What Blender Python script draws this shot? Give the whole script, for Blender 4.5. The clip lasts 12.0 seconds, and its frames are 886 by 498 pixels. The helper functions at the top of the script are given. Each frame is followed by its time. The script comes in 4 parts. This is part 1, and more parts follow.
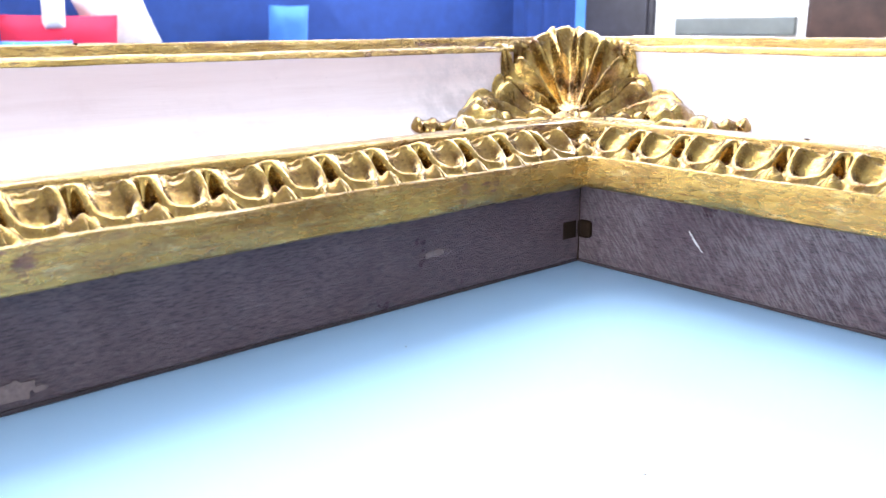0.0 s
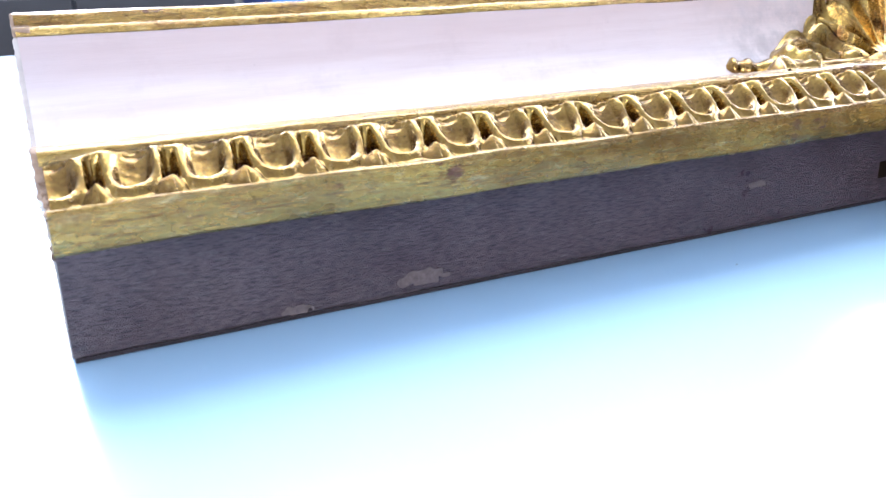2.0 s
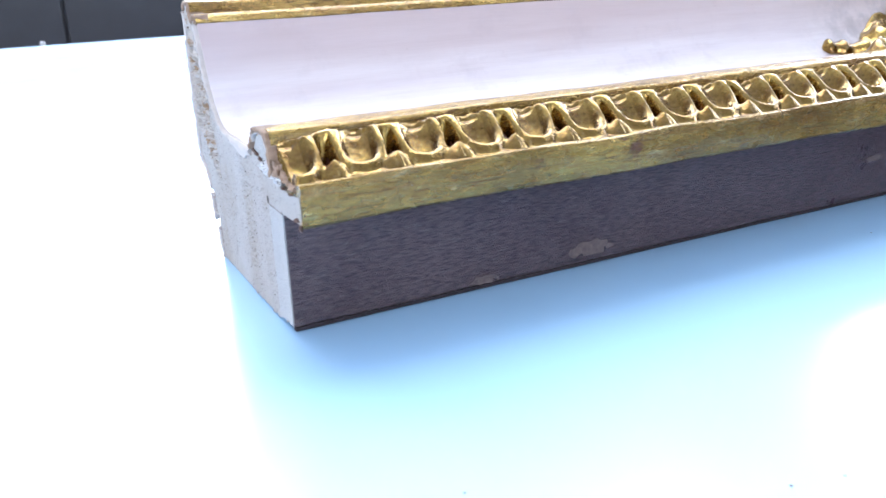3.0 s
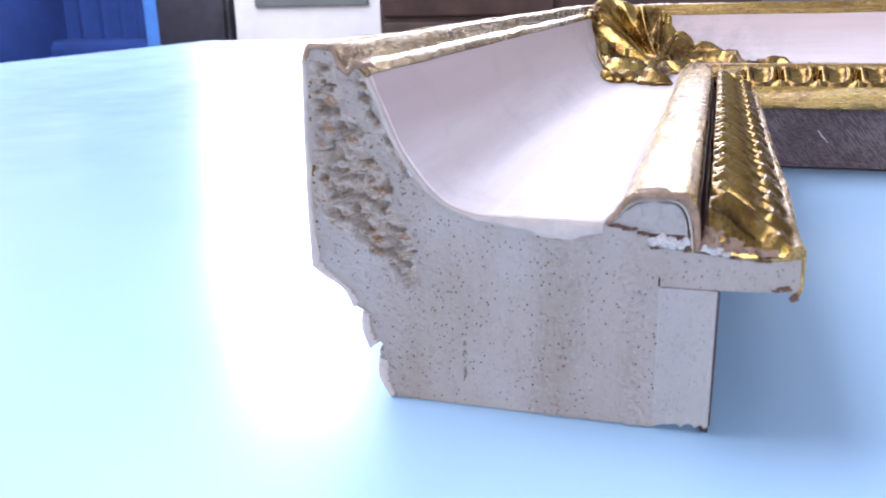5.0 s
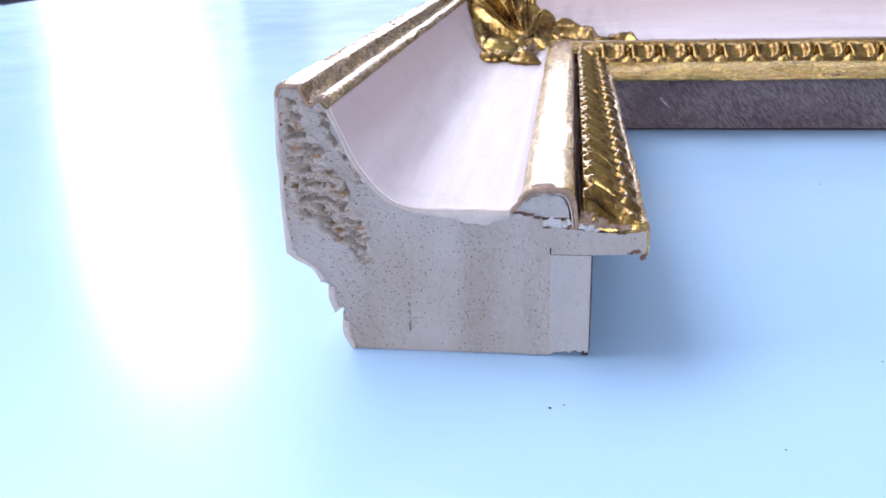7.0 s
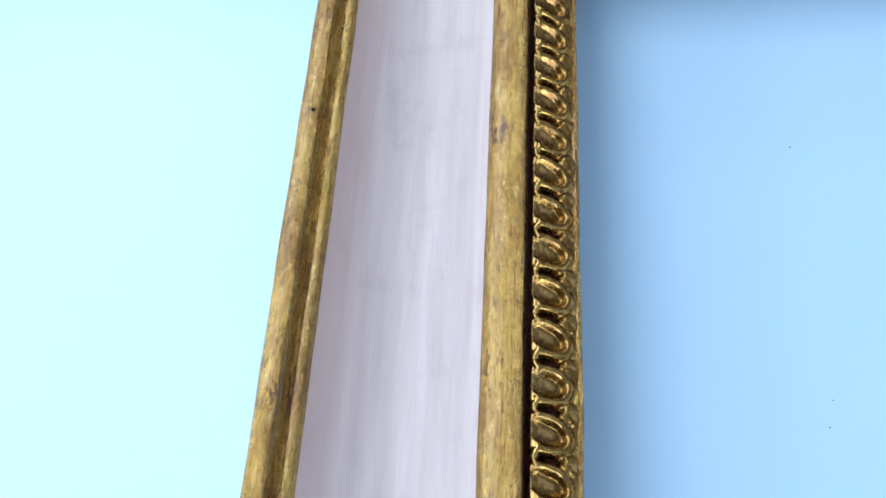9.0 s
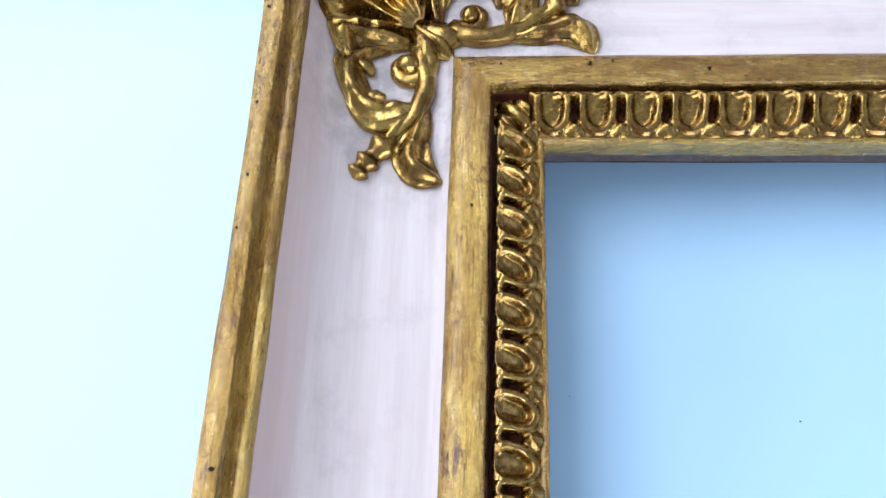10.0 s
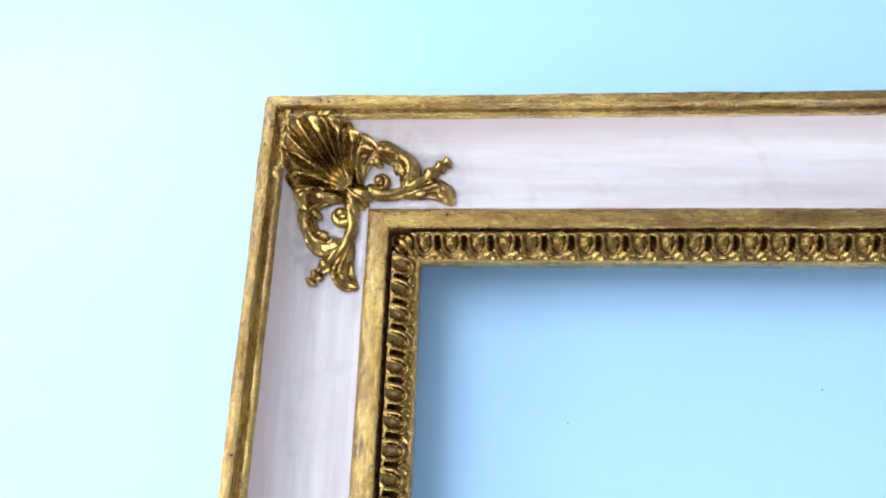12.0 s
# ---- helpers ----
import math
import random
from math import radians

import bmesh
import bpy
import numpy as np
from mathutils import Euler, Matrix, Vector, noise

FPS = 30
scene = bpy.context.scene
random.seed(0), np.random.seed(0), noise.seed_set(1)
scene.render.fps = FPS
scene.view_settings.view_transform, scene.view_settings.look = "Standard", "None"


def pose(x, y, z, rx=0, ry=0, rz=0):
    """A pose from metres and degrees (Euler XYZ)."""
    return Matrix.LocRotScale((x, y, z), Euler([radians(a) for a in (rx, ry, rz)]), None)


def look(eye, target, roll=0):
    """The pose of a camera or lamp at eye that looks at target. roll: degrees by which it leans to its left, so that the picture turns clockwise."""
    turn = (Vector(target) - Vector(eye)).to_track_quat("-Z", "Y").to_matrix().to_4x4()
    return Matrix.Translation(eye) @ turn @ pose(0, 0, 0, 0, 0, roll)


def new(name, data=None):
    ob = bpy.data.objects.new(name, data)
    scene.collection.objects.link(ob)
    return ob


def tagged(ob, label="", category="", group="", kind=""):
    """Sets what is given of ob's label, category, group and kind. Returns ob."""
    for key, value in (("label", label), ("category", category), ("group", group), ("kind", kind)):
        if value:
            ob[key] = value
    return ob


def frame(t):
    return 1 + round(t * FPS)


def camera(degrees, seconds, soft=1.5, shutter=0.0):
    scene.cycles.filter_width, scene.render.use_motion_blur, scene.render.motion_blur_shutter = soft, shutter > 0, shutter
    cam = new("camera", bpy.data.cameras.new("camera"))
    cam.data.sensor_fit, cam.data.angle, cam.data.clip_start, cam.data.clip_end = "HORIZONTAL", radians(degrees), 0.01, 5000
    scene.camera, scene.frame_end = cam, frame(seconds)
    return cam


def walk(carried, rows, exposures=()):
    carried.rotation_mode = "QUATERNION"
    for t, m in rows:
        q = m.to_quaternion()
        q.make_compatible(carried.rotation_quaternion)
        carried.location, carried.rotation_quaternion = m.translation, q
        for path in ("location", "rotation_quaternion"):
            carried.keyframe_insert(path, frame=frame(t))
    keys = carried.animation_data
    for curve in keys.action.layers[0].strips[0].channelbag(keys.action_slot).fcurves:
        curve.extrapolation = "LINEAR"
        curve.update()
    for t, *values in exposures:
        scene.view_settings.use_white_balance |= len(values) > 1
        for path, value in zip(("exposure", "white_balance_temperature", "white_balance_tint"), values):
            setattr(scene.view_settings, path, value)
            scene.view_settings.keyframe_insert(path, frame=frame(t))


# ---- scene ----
import collections

cam = camera(55.13, 12.0)
# path: seconds, x, y, z, yaw to the left, pitch, roll
cam.data.dof.use_dof = True
cam.data.dof.focus_distance = 0.285
cam.data.dof.aperture_fstop = 32.0


def aim(x, y, z, yaw, pitch, roll):
    return pose(x, y, z, 0, 0, yaw) @ pose(0, 0, 0, 90 + pitch, 0, 0) @ pose(0, 0, 0, 0, 0, roll)


PATH = [
    (0, 0.17963, -0.21838, 0.08357, 49.178, -14.679, -0.298),
    (0.5, 0.17846, -0.22243, 0.08603, 53.222, -16.340, 0.086),
    (1, 0.18474, -0.22966, 0.08657, 58.784, -17.022, -0.955),
    (1.5, 0.18738, -0.24760, 0.08865, 62.535, -18.136, -1.301),
    (2, 0.19077, -0.26892, 0.08689, 64.695, -18.080, -1.875),
    (2.5, 0.18722, -0.28926, 0.08627, 65.099, -18.138, -2.218),
    (3, 0.17790, -0.32554, 0.08836, 63.019, -18.856, -2.230),
    (3.3, 0.16162, -0.35606, 0.09151, 58.924, -18.779, -1.653),
    (3.5, 0.14861, -0.37725, 0.09663, 55.365, -19.592, -2.110),
    (3.7, 0.13249, -0.39229, 0.09641, 51.797, -19.207, -1.926),
    (5.3, -0.02885, -0.45626, 0.08805, 13.317, -17.300, -1.350),
    (5.5, -0.02547, -0.47272, 0.08997, 12.055, -17.979, -1.275),
    (5.8, -0.02204, -0.47776, 0.08981, 10.791, -17.923, -1.350),
    (6, -0.02070, -0.47580, 0.08743, 10.010, -17.484, -1.372),
    (6.5, -0.02042, -0.47564, 0.08783, 9.624, -17.731, -1.557),
    (6.8, -0.02060, -0.48208, 0.09680, 9.350, -19.073, -1.708),
    (7, -0.02250, -0.49094, 0.11810, 8.740, -20.981, -1.912),
    (7.2, -0.02600, -0.50194, 0.15268, 7.650, -24.585, -2.330),
    (8.8, -0.02161, -0.32191, 0.32295, 13.158, -61.412, -10.916),
    (9, -0.01814, -0.30455, 0.32335, 13.106, -63.059, -11.095),
    (9.2, -0.01595, -0.28635, 0.32370, 13.135, -64.085, -11.194),
    (9.5, -0.01151, -0.25455, 0.32651, 13.108, -64.113, -11.328),
    (9.8, -0.01258, -0.20710, 0.32061, 10.643, -64.480, -8.940),
    (10, -0.01602, -0.16703, 0.31562, 9.416, -65.517, -8.125),
    (10.2, -0.01206, -0.13263, 0.31460, 9.068, -65.889, -8.032),
    (10.5, 0.00199, -0.09503, 0.31568, 9.460, -65.602, -8.624),
    (10.8, 0.00860, -0.08000, 0.31160, 8.900, -65.550, -8.300),
    (11, 0.01220, -0.08068, 0.31390, 8.575, -65.727, -8.229),
    (11.3, 0.02428, -0.10331, 0.36707, 9.898, -65.850, -9.513),
    (11.5, 0.03337, -0.12610, 0.41534, 10.791, -66.112, -10.284),
    (11.8, 0.04599, -0.16599, 0.49235, 11.154, -66.958, -10.400),
    (12, 0.05414, -0.19410, 0.54492, 11.136, -67.643, -10.201),
]
walk(cam, [(row[0], aim(*row[1:])) for row in PATH],
     exposures=[(0.0, 1.27, 6350, 15), (1.5, 1.19, 6150, 16), (2.5, 1.02, 6080, 16), (3.3, 0.76, 5800, 12), (3.7, 0.62, 5740, 12), (5.3, 0.24, 6220, 24), (7.2, 0.15, 6130, 23),
                (8.8, 0.00, 6080, 10), (9.8, 0.14, 6180, 12), (10.5, 0.38, 6300, 14), (11.3, 0.38, 6250, 15), (12.0, 0.20, 6200, 9)])

# ---- light ----
world = bpy.data.worlds.new("daylight")
scene.world = world
world.use_nodes = True
wn = world.node_tree
sky = wn.nodes.new("ShaderNodeTexSky")
sky.sky_type = "NISHITA"
sky.sun_disc = False
sky.sun_elevation, sky.sun_rotation = radians(40), radians(150)
wn.nodes["Background"].inputs[1].default_value = 0.12
wn.links.new(sky.outputs[0], wn.nodes["Background"].inputs[0])
sun = new("sun", bpy.data.lights.new("sun", "SUN"))
sun.data.energy, sun.data.angle, sun.data.color = 2.0, radians(0.5), (1, 0.95, 0.88)
sun.matrix_world = look((0, 0, 0), (math.cos(radians(40)) * -math.sin(radians(150)), math.cos(radians(40)) * -math.cos(radians(150)), -math.sin(radians(40))))


def window_light(name, eye, target, width, height, power):
    lamp = new(name, bpy.data.lights.new(name, "AREA"))
    lamp.data.shape, lamp.data.size, lamp.data.size_y = "RECTANGLE", width, height
    lamp.data.energy, lamp.data.color = power, (0.93, 0.98, 1.0)
    lamp.matrix_world = look(eye, target)


window_light("north_window_light", (-1.94, 3.02, 1.13), (-1.94, 0, 1.13), 0.62, 1.55, 40)
window_light("west_window_light", (-3.22, -0.32, 1.4), (0, -0.32, 1.4), 1.7, 1.14, 68)
window_light("north_wide_window_light", (-0.52, 3.02, 1.08), (-0.52, 0, 1.08), 1.1, 1.1, 24)
# south and east: fill lamps added in unseen openings to brighten the inner sides
window_light("south_fill_light", (0.92, -2.62, 0.55), (0.92, 0, 0.55), 2.0, 0.9, 42)
window_light("east_fill_light", (2.62, 0.1, 0.6), (0, 0.1, 0.6), 1.6, 0.9, 4)
# overhead fill from an unseen roof opening, added to light the frame from above
window_light("roof_fill_light", (-1.40, 0.78, 2.14), (-1.40, 0.78, 0), 1.7, 2.3, 62)


LENGTH_A, LENGTH_B = 0.2704, 0.42

# ---- materials ----
class Mat:
    """Small helper round a node material."""

    def __init__(self, name, color, rough=0.6, metal=0.0):
        self.m = bpy.data.materials.new(name)
        self.m.use_nodes = True
        self.n, self.l = self.m.node_tree.nodes, self.m.node_tree.links
        self.b = self.n["Principled BSDF"]
        self.b.inputs["Base Color"].default_value = (*color, 1)
        self.b.inputs["Roughness"].default_value = rough
        self.b.inputs["Metallic"].default_value = metal
        self.coord = self.n.new("ShaderNodeTexCoord").outputs["Object"]
        self.normal = None

    def at(self, sx, sy, sz):
        mp = self.n.new("ShaderNodeMapping")
        mp.inputs["Scale"].default_value = (sx, sy, sz)
        self.l.new(self.coord, mp.inputs[0])
        return mp.outputs[0]

    def noise(self, scale, stretch=(1, 1, 1), detail=4, rough=0.6):
        t = self.n.new("ShaderNodeTexNoise")
        t.inputs["Scale"].default_value, t.inputs["Detail"].default_value, t.inputs["Roughness"].default_value = scale, detail, rough
        self.l.new(self.at(*stretch), t.inputs["Vector"])
        return t.outputs["Fac"]

    def cells(self, scale, stretch=(1, 1, 1)):
        t = self.n.new("ShaderNodeTexVoronoi")
        t.inputs["Scale"].default_value = scale
        self.l.new(self.at(*stretch), t.inputs["Vector"])
        return t.outputs["Distance"]

    def ramp(self, fac, *stops):
        r = self.n.new("ShaderNodeValToRGB")
        while len(r.color_ramp.elements) < len(stops):
            r.color_ramp.elements.new(0.5)
        for e, (p, c) in zip(r.color_ramp.elements, stops):
            e.position = p
            e.color = (*c, 1) if isinstance(c, tuple) else (c, c, c, 1)
        self.l.new(fac, r.inputs[0])
        return r.outputs[0]

    def mix(self, fac, a, b, blend="MIX"):
        x = self.n.new("ShaderNodeMix")
        x.data_type, x.blend_type = "RGBA", blend
        for sock, v in ((x.inputs[0], fac), (x.inputs[6], a), (x.inputs[7], b)):
            if isinstance(v, (int, float)):
                sock.default_value = v
            elif isinstance(v, tuple):
                sock.default_value = (*v, 1)
            else:
                self.l.new(v, sock)
        return x.outputs[2]

    def color(self, sock):
        self.l.new(sock, self.b.inputs["Base Color"])
        return self

    def rough(self, sock):
        self.l.new(sock, self.b.inputs["Roughness"])
        return self

    def bump(self, sock, height, strength=1.0):
        k = self.n.new("ShaderNodeBump")
        k.inputs["Distance"].default_value, k.inputs["Strength"].default_value = height, strength
        self.l.new(sock, k.inputs["Height"])
        if self.normal:
            self.l.new(self.normal, k.inputs["Normal"])
        self.normal = k.outputs[0]
        self.l.new(self.normal, self.b.inputs["Normal"])
        return self


def gold_leaf(name, stretch, lo, hi, rough, metal, relief, worn, coat, pale, rubbed):
    """Worn gold leaf over reddish bole and dirt; stretch: how the wear runs; rubbed: strength of pale wear and painted
    glints.
    """
    g = Mat(name, hi, rough, metal)
    wear = g.noise(330, stretch, 8, 0.75)
    blot = g.noise(60, stretch, 6, 0.7)
    fine = g.noise(1700, stretch, 4)
    c = g.mix(g.ramp(blot, (0.34, 0.0), (0.66, 1.0)), lo, hi)
    dirt = g.mix(1.0, g.ramp(wear, (0.38, 1.0), (0.48, 0.0)), g.ramp(g.noise(38, (1, 1, 1), 4), (0.52, 0.0), (0.66, worn)), "MULTIPLY")
    c = g.mix(dirt, c, (0.10, 0.035, 0.025))
    # pale flecks: rubbed leaf, and glints put into the colour
    c = g.mix(g.ramp(wear, (0.54, 0.0), (0.68, rubbed)), c, pale)
    c = g.mix(g.ramp(g.noise(700, stretch, 5, 0.7), (0.52, 0.0), (0.68, 0.42 * worn)), c, (0.20, 0.09, 0.035))
    # hairlines along the run and pin pricks where the leaf has lifted
    along = tuple(v if v == 1 else 0.04 for v in stretch)
    c = g.mix(g.ramp(g.noise(1500, along, 4, 0.65), (0.56, 0.0), (0.68, 0.55 * worn)), c, (0.17, 0.085, 0.035))
    pricks = g.mix(1.0, g.ramp(g.cells(520), (0.07, 1.0), (0.12, 0.0)), g.ramp(g.noise(24, (1, 1, 1), 3), (0.46, 0.0), (0.60, worn)), "MULTIPLY")
    c = g.mix(pricks, c, (0.045, 0.02, 0.014))
    g.color(c)
    g.bump(pricks, -0.0010, 1.0)
    g.bump(g.noise(1100, along, 5, 0.7), 0.0006, 0.7 * relief)
    g.l.new(g.mix(dirt, (metal, metal, metal), (0.2, 0.2, 0.2)), g.b.inputs["Metallic"])
    g.rough(g.ramp(g.noise(420, stretch, 5), (0.32, rough - 0.08), (0.68, rough + 0.16)))
    g.bump(blot, 0.0016, 0.4 * relief)
    g.bump(g.noise(260, (1, 1, 1), 3), 0.0016, 0.45 * relief)
    g.bump(wear, 0.0008, 0.8 * relief)
    g.bump(fine, 0.0003, 0.7 * relief)
    g.b.inputs["Coat Weight"].default_value = coat
    g.b.inputs["Coat Roughness"].default_value = 0.12
    return g.m


GOLD_A = gold_leaf("gold_leaf_along_y", (1, 0.30, 1), (0.205, 0.104, 0.027), (0.50, 0.340, 0.096), 0.21, 0.93, 0.9, 1.5, 0.4, (0.80, 0.66, 0.36), 0.35)
GOLD_B = gold_leaf("gold_leaf_along_x", (0.30, 1, 1), (0.205, 0.104, 0.027), (0.50, 0.340, 0.096), 0.21, 0.93, 0.9, 1.5, 0.4, (0.80, 0.66, 0.36), 0.35)
GOLD = gold_leaf("gold_leaf_carved", (1, 1, 1), (0.115, 0.047, 0.010), (0.53, 0.355, 0.092), 0.165, 0.97, 0.20, 0.9, 0.3, (0.84, 0.70, 0.42), 0.25)


def painted_cove(name, stretch):
    w = Mat(name, (0.7, 0.65, 0.67), 0.42)
    streak = w.noise(150, stretch, 6, 0.68)
    wide = w.noise(26, stretch, 4)
    c = w.mix(w.ramp(streak, (0.34, 0.0), (0.66, 1.0)), (0.625, 0.56, 0.588), (0.76, 0.715, 0.738))
    c = w.mix(w.ramp(wide, (0.40, 0.0), (0.66, 0.5)), c, (0.55, 0.455, 0.465))
    c = w.mix(w.ramp(w.noise(48, (1, 1, 1), 5, 0.7), (0.54, 0.0), (0.74, 0.4)), c, (0.46, 0.40, 0.43))
    # rosy undercoat, rubbed through along the upper side of the hollow
    xyz = w.n.new("ShaderNodeSeparateXYZ")
    w.l.new(w.coord, xyz.inputs[0])
    worn = w.n.new("ShaderNodeMath")
    worn.operation = "MULTIPLY_ADD"
    worn.inputs[1].default_value = 0.022
    w.l.new(w.noise(40, stretch, 5, 0.7), worn.inputs[0])
    w.l.new(xyz.outputs[2], worn.inputs[2])
    up = w.n.new("ShaderNodeMapRange")
    up.inputs[1].default_value, up.inputs[2].default_value, up.inputs[4].default_value = 0.060, 0.082, 0.65
    w.l.new(worn.outputs[0], up.inputs[0])
    c = w.mix(up.outputs[0], c, (0.52, 0.385, 0.37))
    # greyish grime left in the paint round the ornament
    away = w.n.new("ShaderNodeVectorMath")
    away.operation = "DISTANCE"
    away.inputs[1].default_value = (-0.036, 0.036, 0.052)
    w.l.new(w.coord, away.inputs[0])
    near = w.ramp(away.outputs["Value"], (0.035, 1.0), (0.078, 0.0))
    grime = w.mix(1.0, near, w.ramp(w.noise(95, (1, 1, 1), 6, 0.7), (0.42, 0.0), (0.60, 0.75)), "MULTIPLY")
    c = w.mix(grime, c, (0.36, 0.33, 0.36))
    c = w.mix(w.ramp(w.cells(130), (0.0, 0.6), (0.045, 0.0)), c, (0.30, 0.23, 0.24))
    w.color(c)
    w.rough(w.ramp(streak, (0.3, 0.44), (0.7, 0.60)))
    w.bump(streak, 0.0005, 0.6)
    return w.m


WHITE_A = painted_cove("pale_paint_along_y", (1, 0.07, 1))
WHITE_B = painted_cove("pale_paint_along_x", (0.07, 1, 1))


def stained_wood(name, stretch, sawn=0.0):
    """Dark stain over grain; sawn: how strongly slanting saw marks, tinted pale as a painted sheen, show through."""
    d = Mat(name, (0.13, 0.09, 0.09), 0.55)
    grain = d.noise(1900, stretch, 6, 0.72)
    blot = d.noise(30, (1, 1, 1), 5)
    pale = d.noise(90, stretch, 6, 0.75)
    c = d.mix(d.ramp(blot, (0.3, 0.0), (0.7, 1.0)), (0.105, 0.056, 0.072), (0.195, 0.130, 0.145))
    c = d.mix(d.ramp(grain, (0.39, 0.9), (0.53, 0.0)), c, (0.030, 0.016, 0.026))
    c = d.mix(d.ramp(d.noise(1600, stretch, 5, 0.75), (0.55, 0.0), (0.69, 0.38)), c, (0.33, 0.27, 0.30))
    c = d.mix(d.ramp(pale, (0.66, 0.0), (0.80, 0.35)), c, (0.36, 0.28, 0.28))
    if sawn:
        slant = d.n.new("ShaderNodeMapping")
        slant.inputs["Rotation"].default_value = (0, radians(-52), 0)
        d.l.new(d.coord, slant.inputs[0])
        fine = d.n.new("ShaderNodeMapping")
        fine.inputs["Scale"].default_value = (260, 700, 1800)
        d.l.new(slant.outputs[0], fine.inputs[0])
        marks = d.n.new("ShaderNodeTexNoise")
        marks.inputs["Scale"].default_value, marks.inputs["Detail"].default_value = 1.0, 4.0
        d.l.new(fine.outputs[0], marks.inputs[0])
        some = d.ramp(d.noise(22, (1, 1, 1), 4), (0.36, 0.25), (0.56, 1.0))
        # pale grey on the saw marks also paints in the wall's sheen
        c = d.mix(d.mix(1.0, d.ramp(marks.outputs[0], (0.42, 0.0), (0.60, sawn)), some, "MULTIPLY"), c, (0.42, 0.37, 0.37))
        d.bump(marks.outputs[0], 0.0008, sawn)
    d.color(c)
    d.rough(d.ramp(blot, (0.3, 0.26), (0.7, 0.40)))
    d.bump(grain, 0.0020, 1.0)
    d.b.inputs["Coat Weight"].default_value = 0.3
    d.b.inputs["Coat Roughness"].default_value = 0.32
    d.bump(d.noise(1100, stretch, 4), 0.0003, 0.7)
    return d.m


WALL_A = stained_wood("dark_stain_along_y", (1, 0.15, 1))
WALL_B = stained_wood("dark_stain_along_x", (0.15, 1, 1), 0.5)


def end_wood(name, lo, hi, pores):
    """Sawn end grain: cloudy tan and grey, upright growth streaks, scattered open pores."""
    e = Mat(name, hi, 0.8)
    blot = e.noise(30, (1, 1, 0.8), 5, 0.6)
    band = e.noise(150, (1, 1, 0.12), 4)
    c = e.mix(e.ramp(blot, (0.34, 0.0), (0.66, 1.0)), lo, hi)
    c = e.mix(e.ramp(band, (0.46, 0.0), (0.66, 0.25)), c, (0.50, 0.465, 0.45))
    c = e.mix(e.ramp(e.noise(14, (1, 1, 1), 3), (0.52, 0.0), (0.66, 0.35)), c, (0.33, 0.265, 0.20))
    c = e.mix(e.ramp(e.noise(1000, (1, 0.1, 0.7), 4, 0.7), (0.55, 0.0), (0.68, 0.22)), c, (0.54, 0.515, 0.505))
    c = e.mix(e.ramp(e.noise(760, (1, 0.1, 0.8), 5, 0.75), (0.34, 0.2), (0.46, 0.0)), c, (0.25, 0.20, 0.165))
    some = e.ramp(e.noise(55, (1, 1, 0.7), 4), (0.36, 0.0), (0.50, 1.0))
    dots = e.mix(1.0, e.ramp(e.cells(900, (1, 0.02, 0.85)), (0.11, 1.0), (0.19, 0.0)), some, "MULTIPLY")
    c = e.mix(e.mix(1.0, dots, (pores, pores, pores), "MULTIPLY"), c, (0.07, 0.05, 0.045))
    e.color(c)
    e.bump(dots, -0.0012, pores)
    e.bump(e.noise(620, (1.0, 0.1, 0.8), 6, 0.75), 0.0016, 0.8)
    e.bump(e.noise(2300, (1, 0.1, 0.6), 3), 0.0004, 0.6)
    return e.m


END = end_wood("pale_end_grain", (0.378, 0.320, 0.280), (0.465, 0.434, 0.425), 1.0)
BLOCK = end_wood("grey_block_end_grain", (0.415, 0.395, 0.395), (0.48, 0.465, 0.465), 0.3)


def torn_wood(name):
    """Torn fibres: chalky lumps with patches of brown bare wood."""
    e = Mat(name, (0.5, 0.43, 0.38), 0.85)
    n = e.noise(170, (1, 1, 1.9), 5, 0.7)
    c = e.mix(e.ramp(n, (0.38, 0.0), (0.47, 1.0)), (0.35, 0.225, 0.135), (0.51, 0.45, 0.41))
    c = e.mix(e.ramp(e.noise(420, (1, 1, 1.5), 4), (0.54, 0.0), (0.66, 0.7)), c, (0.54, 0.50, 0.485))
    e.color(c)
    e.bump(e.noise(900, (1, 0.3, 1.6), 5, 0.7), 0.0012, 0.9)
    return e.m


TORN = torn_wood("torn_end_grain")


def plain(name, color, rough=0.7, metal=0.0, spread=0.12, scale=40):
    p = Mat(name, color, rough, metal)
    n = p.noise(scale, (1, 1, 1), 5)
    lo = tuple(max(0.0, v * (1 - spread)) for v in color)
    hi = tuple(min(1.0, v * (1 + spread)) for v in color)
    p.color(p.mix(p.ramp(n, (0.3, 0.0), (0.7, 1.0)), lo, hi))
    p.bump(p.noise(scale * 6), 0.0004, 0.3)
    return p.m


REDGROUND = plain("red_ground", (0.25, 0.165, 0.115), 0.7, 0, 0.35, 400)
DARKRED = plain("dark_red_recess", (0.09, 0.022, 0.014), 0.55, 0, 0.4, 300)
CONTACT_GRIME = plain("contact_shadow_grime", (0.03, 0.02, 0.024), 0.8, 0, 0.4, 300)
GESSO = plain("broken_gesso", (0.45, 0.395, 0.37), 0.8, 0, 0.12, 300)
CHALK = plain("white_chalk_ground", (0.52, 0.51, 0.52), 0.85, 0, 0.08, 400)
BOLE = plain("red_brown_bole", (0.11, 0.058, 0.042), 0.7, 0, 0.35, 400)
HOLE = plain("dark_hole", (0.02, 0.012, 0.008), 0.95, 0, 0.2, 300)
HOLE.node_tree.nodes["Principled BSDF"].inputs["Specular IOR Level"].default_value = 0.05


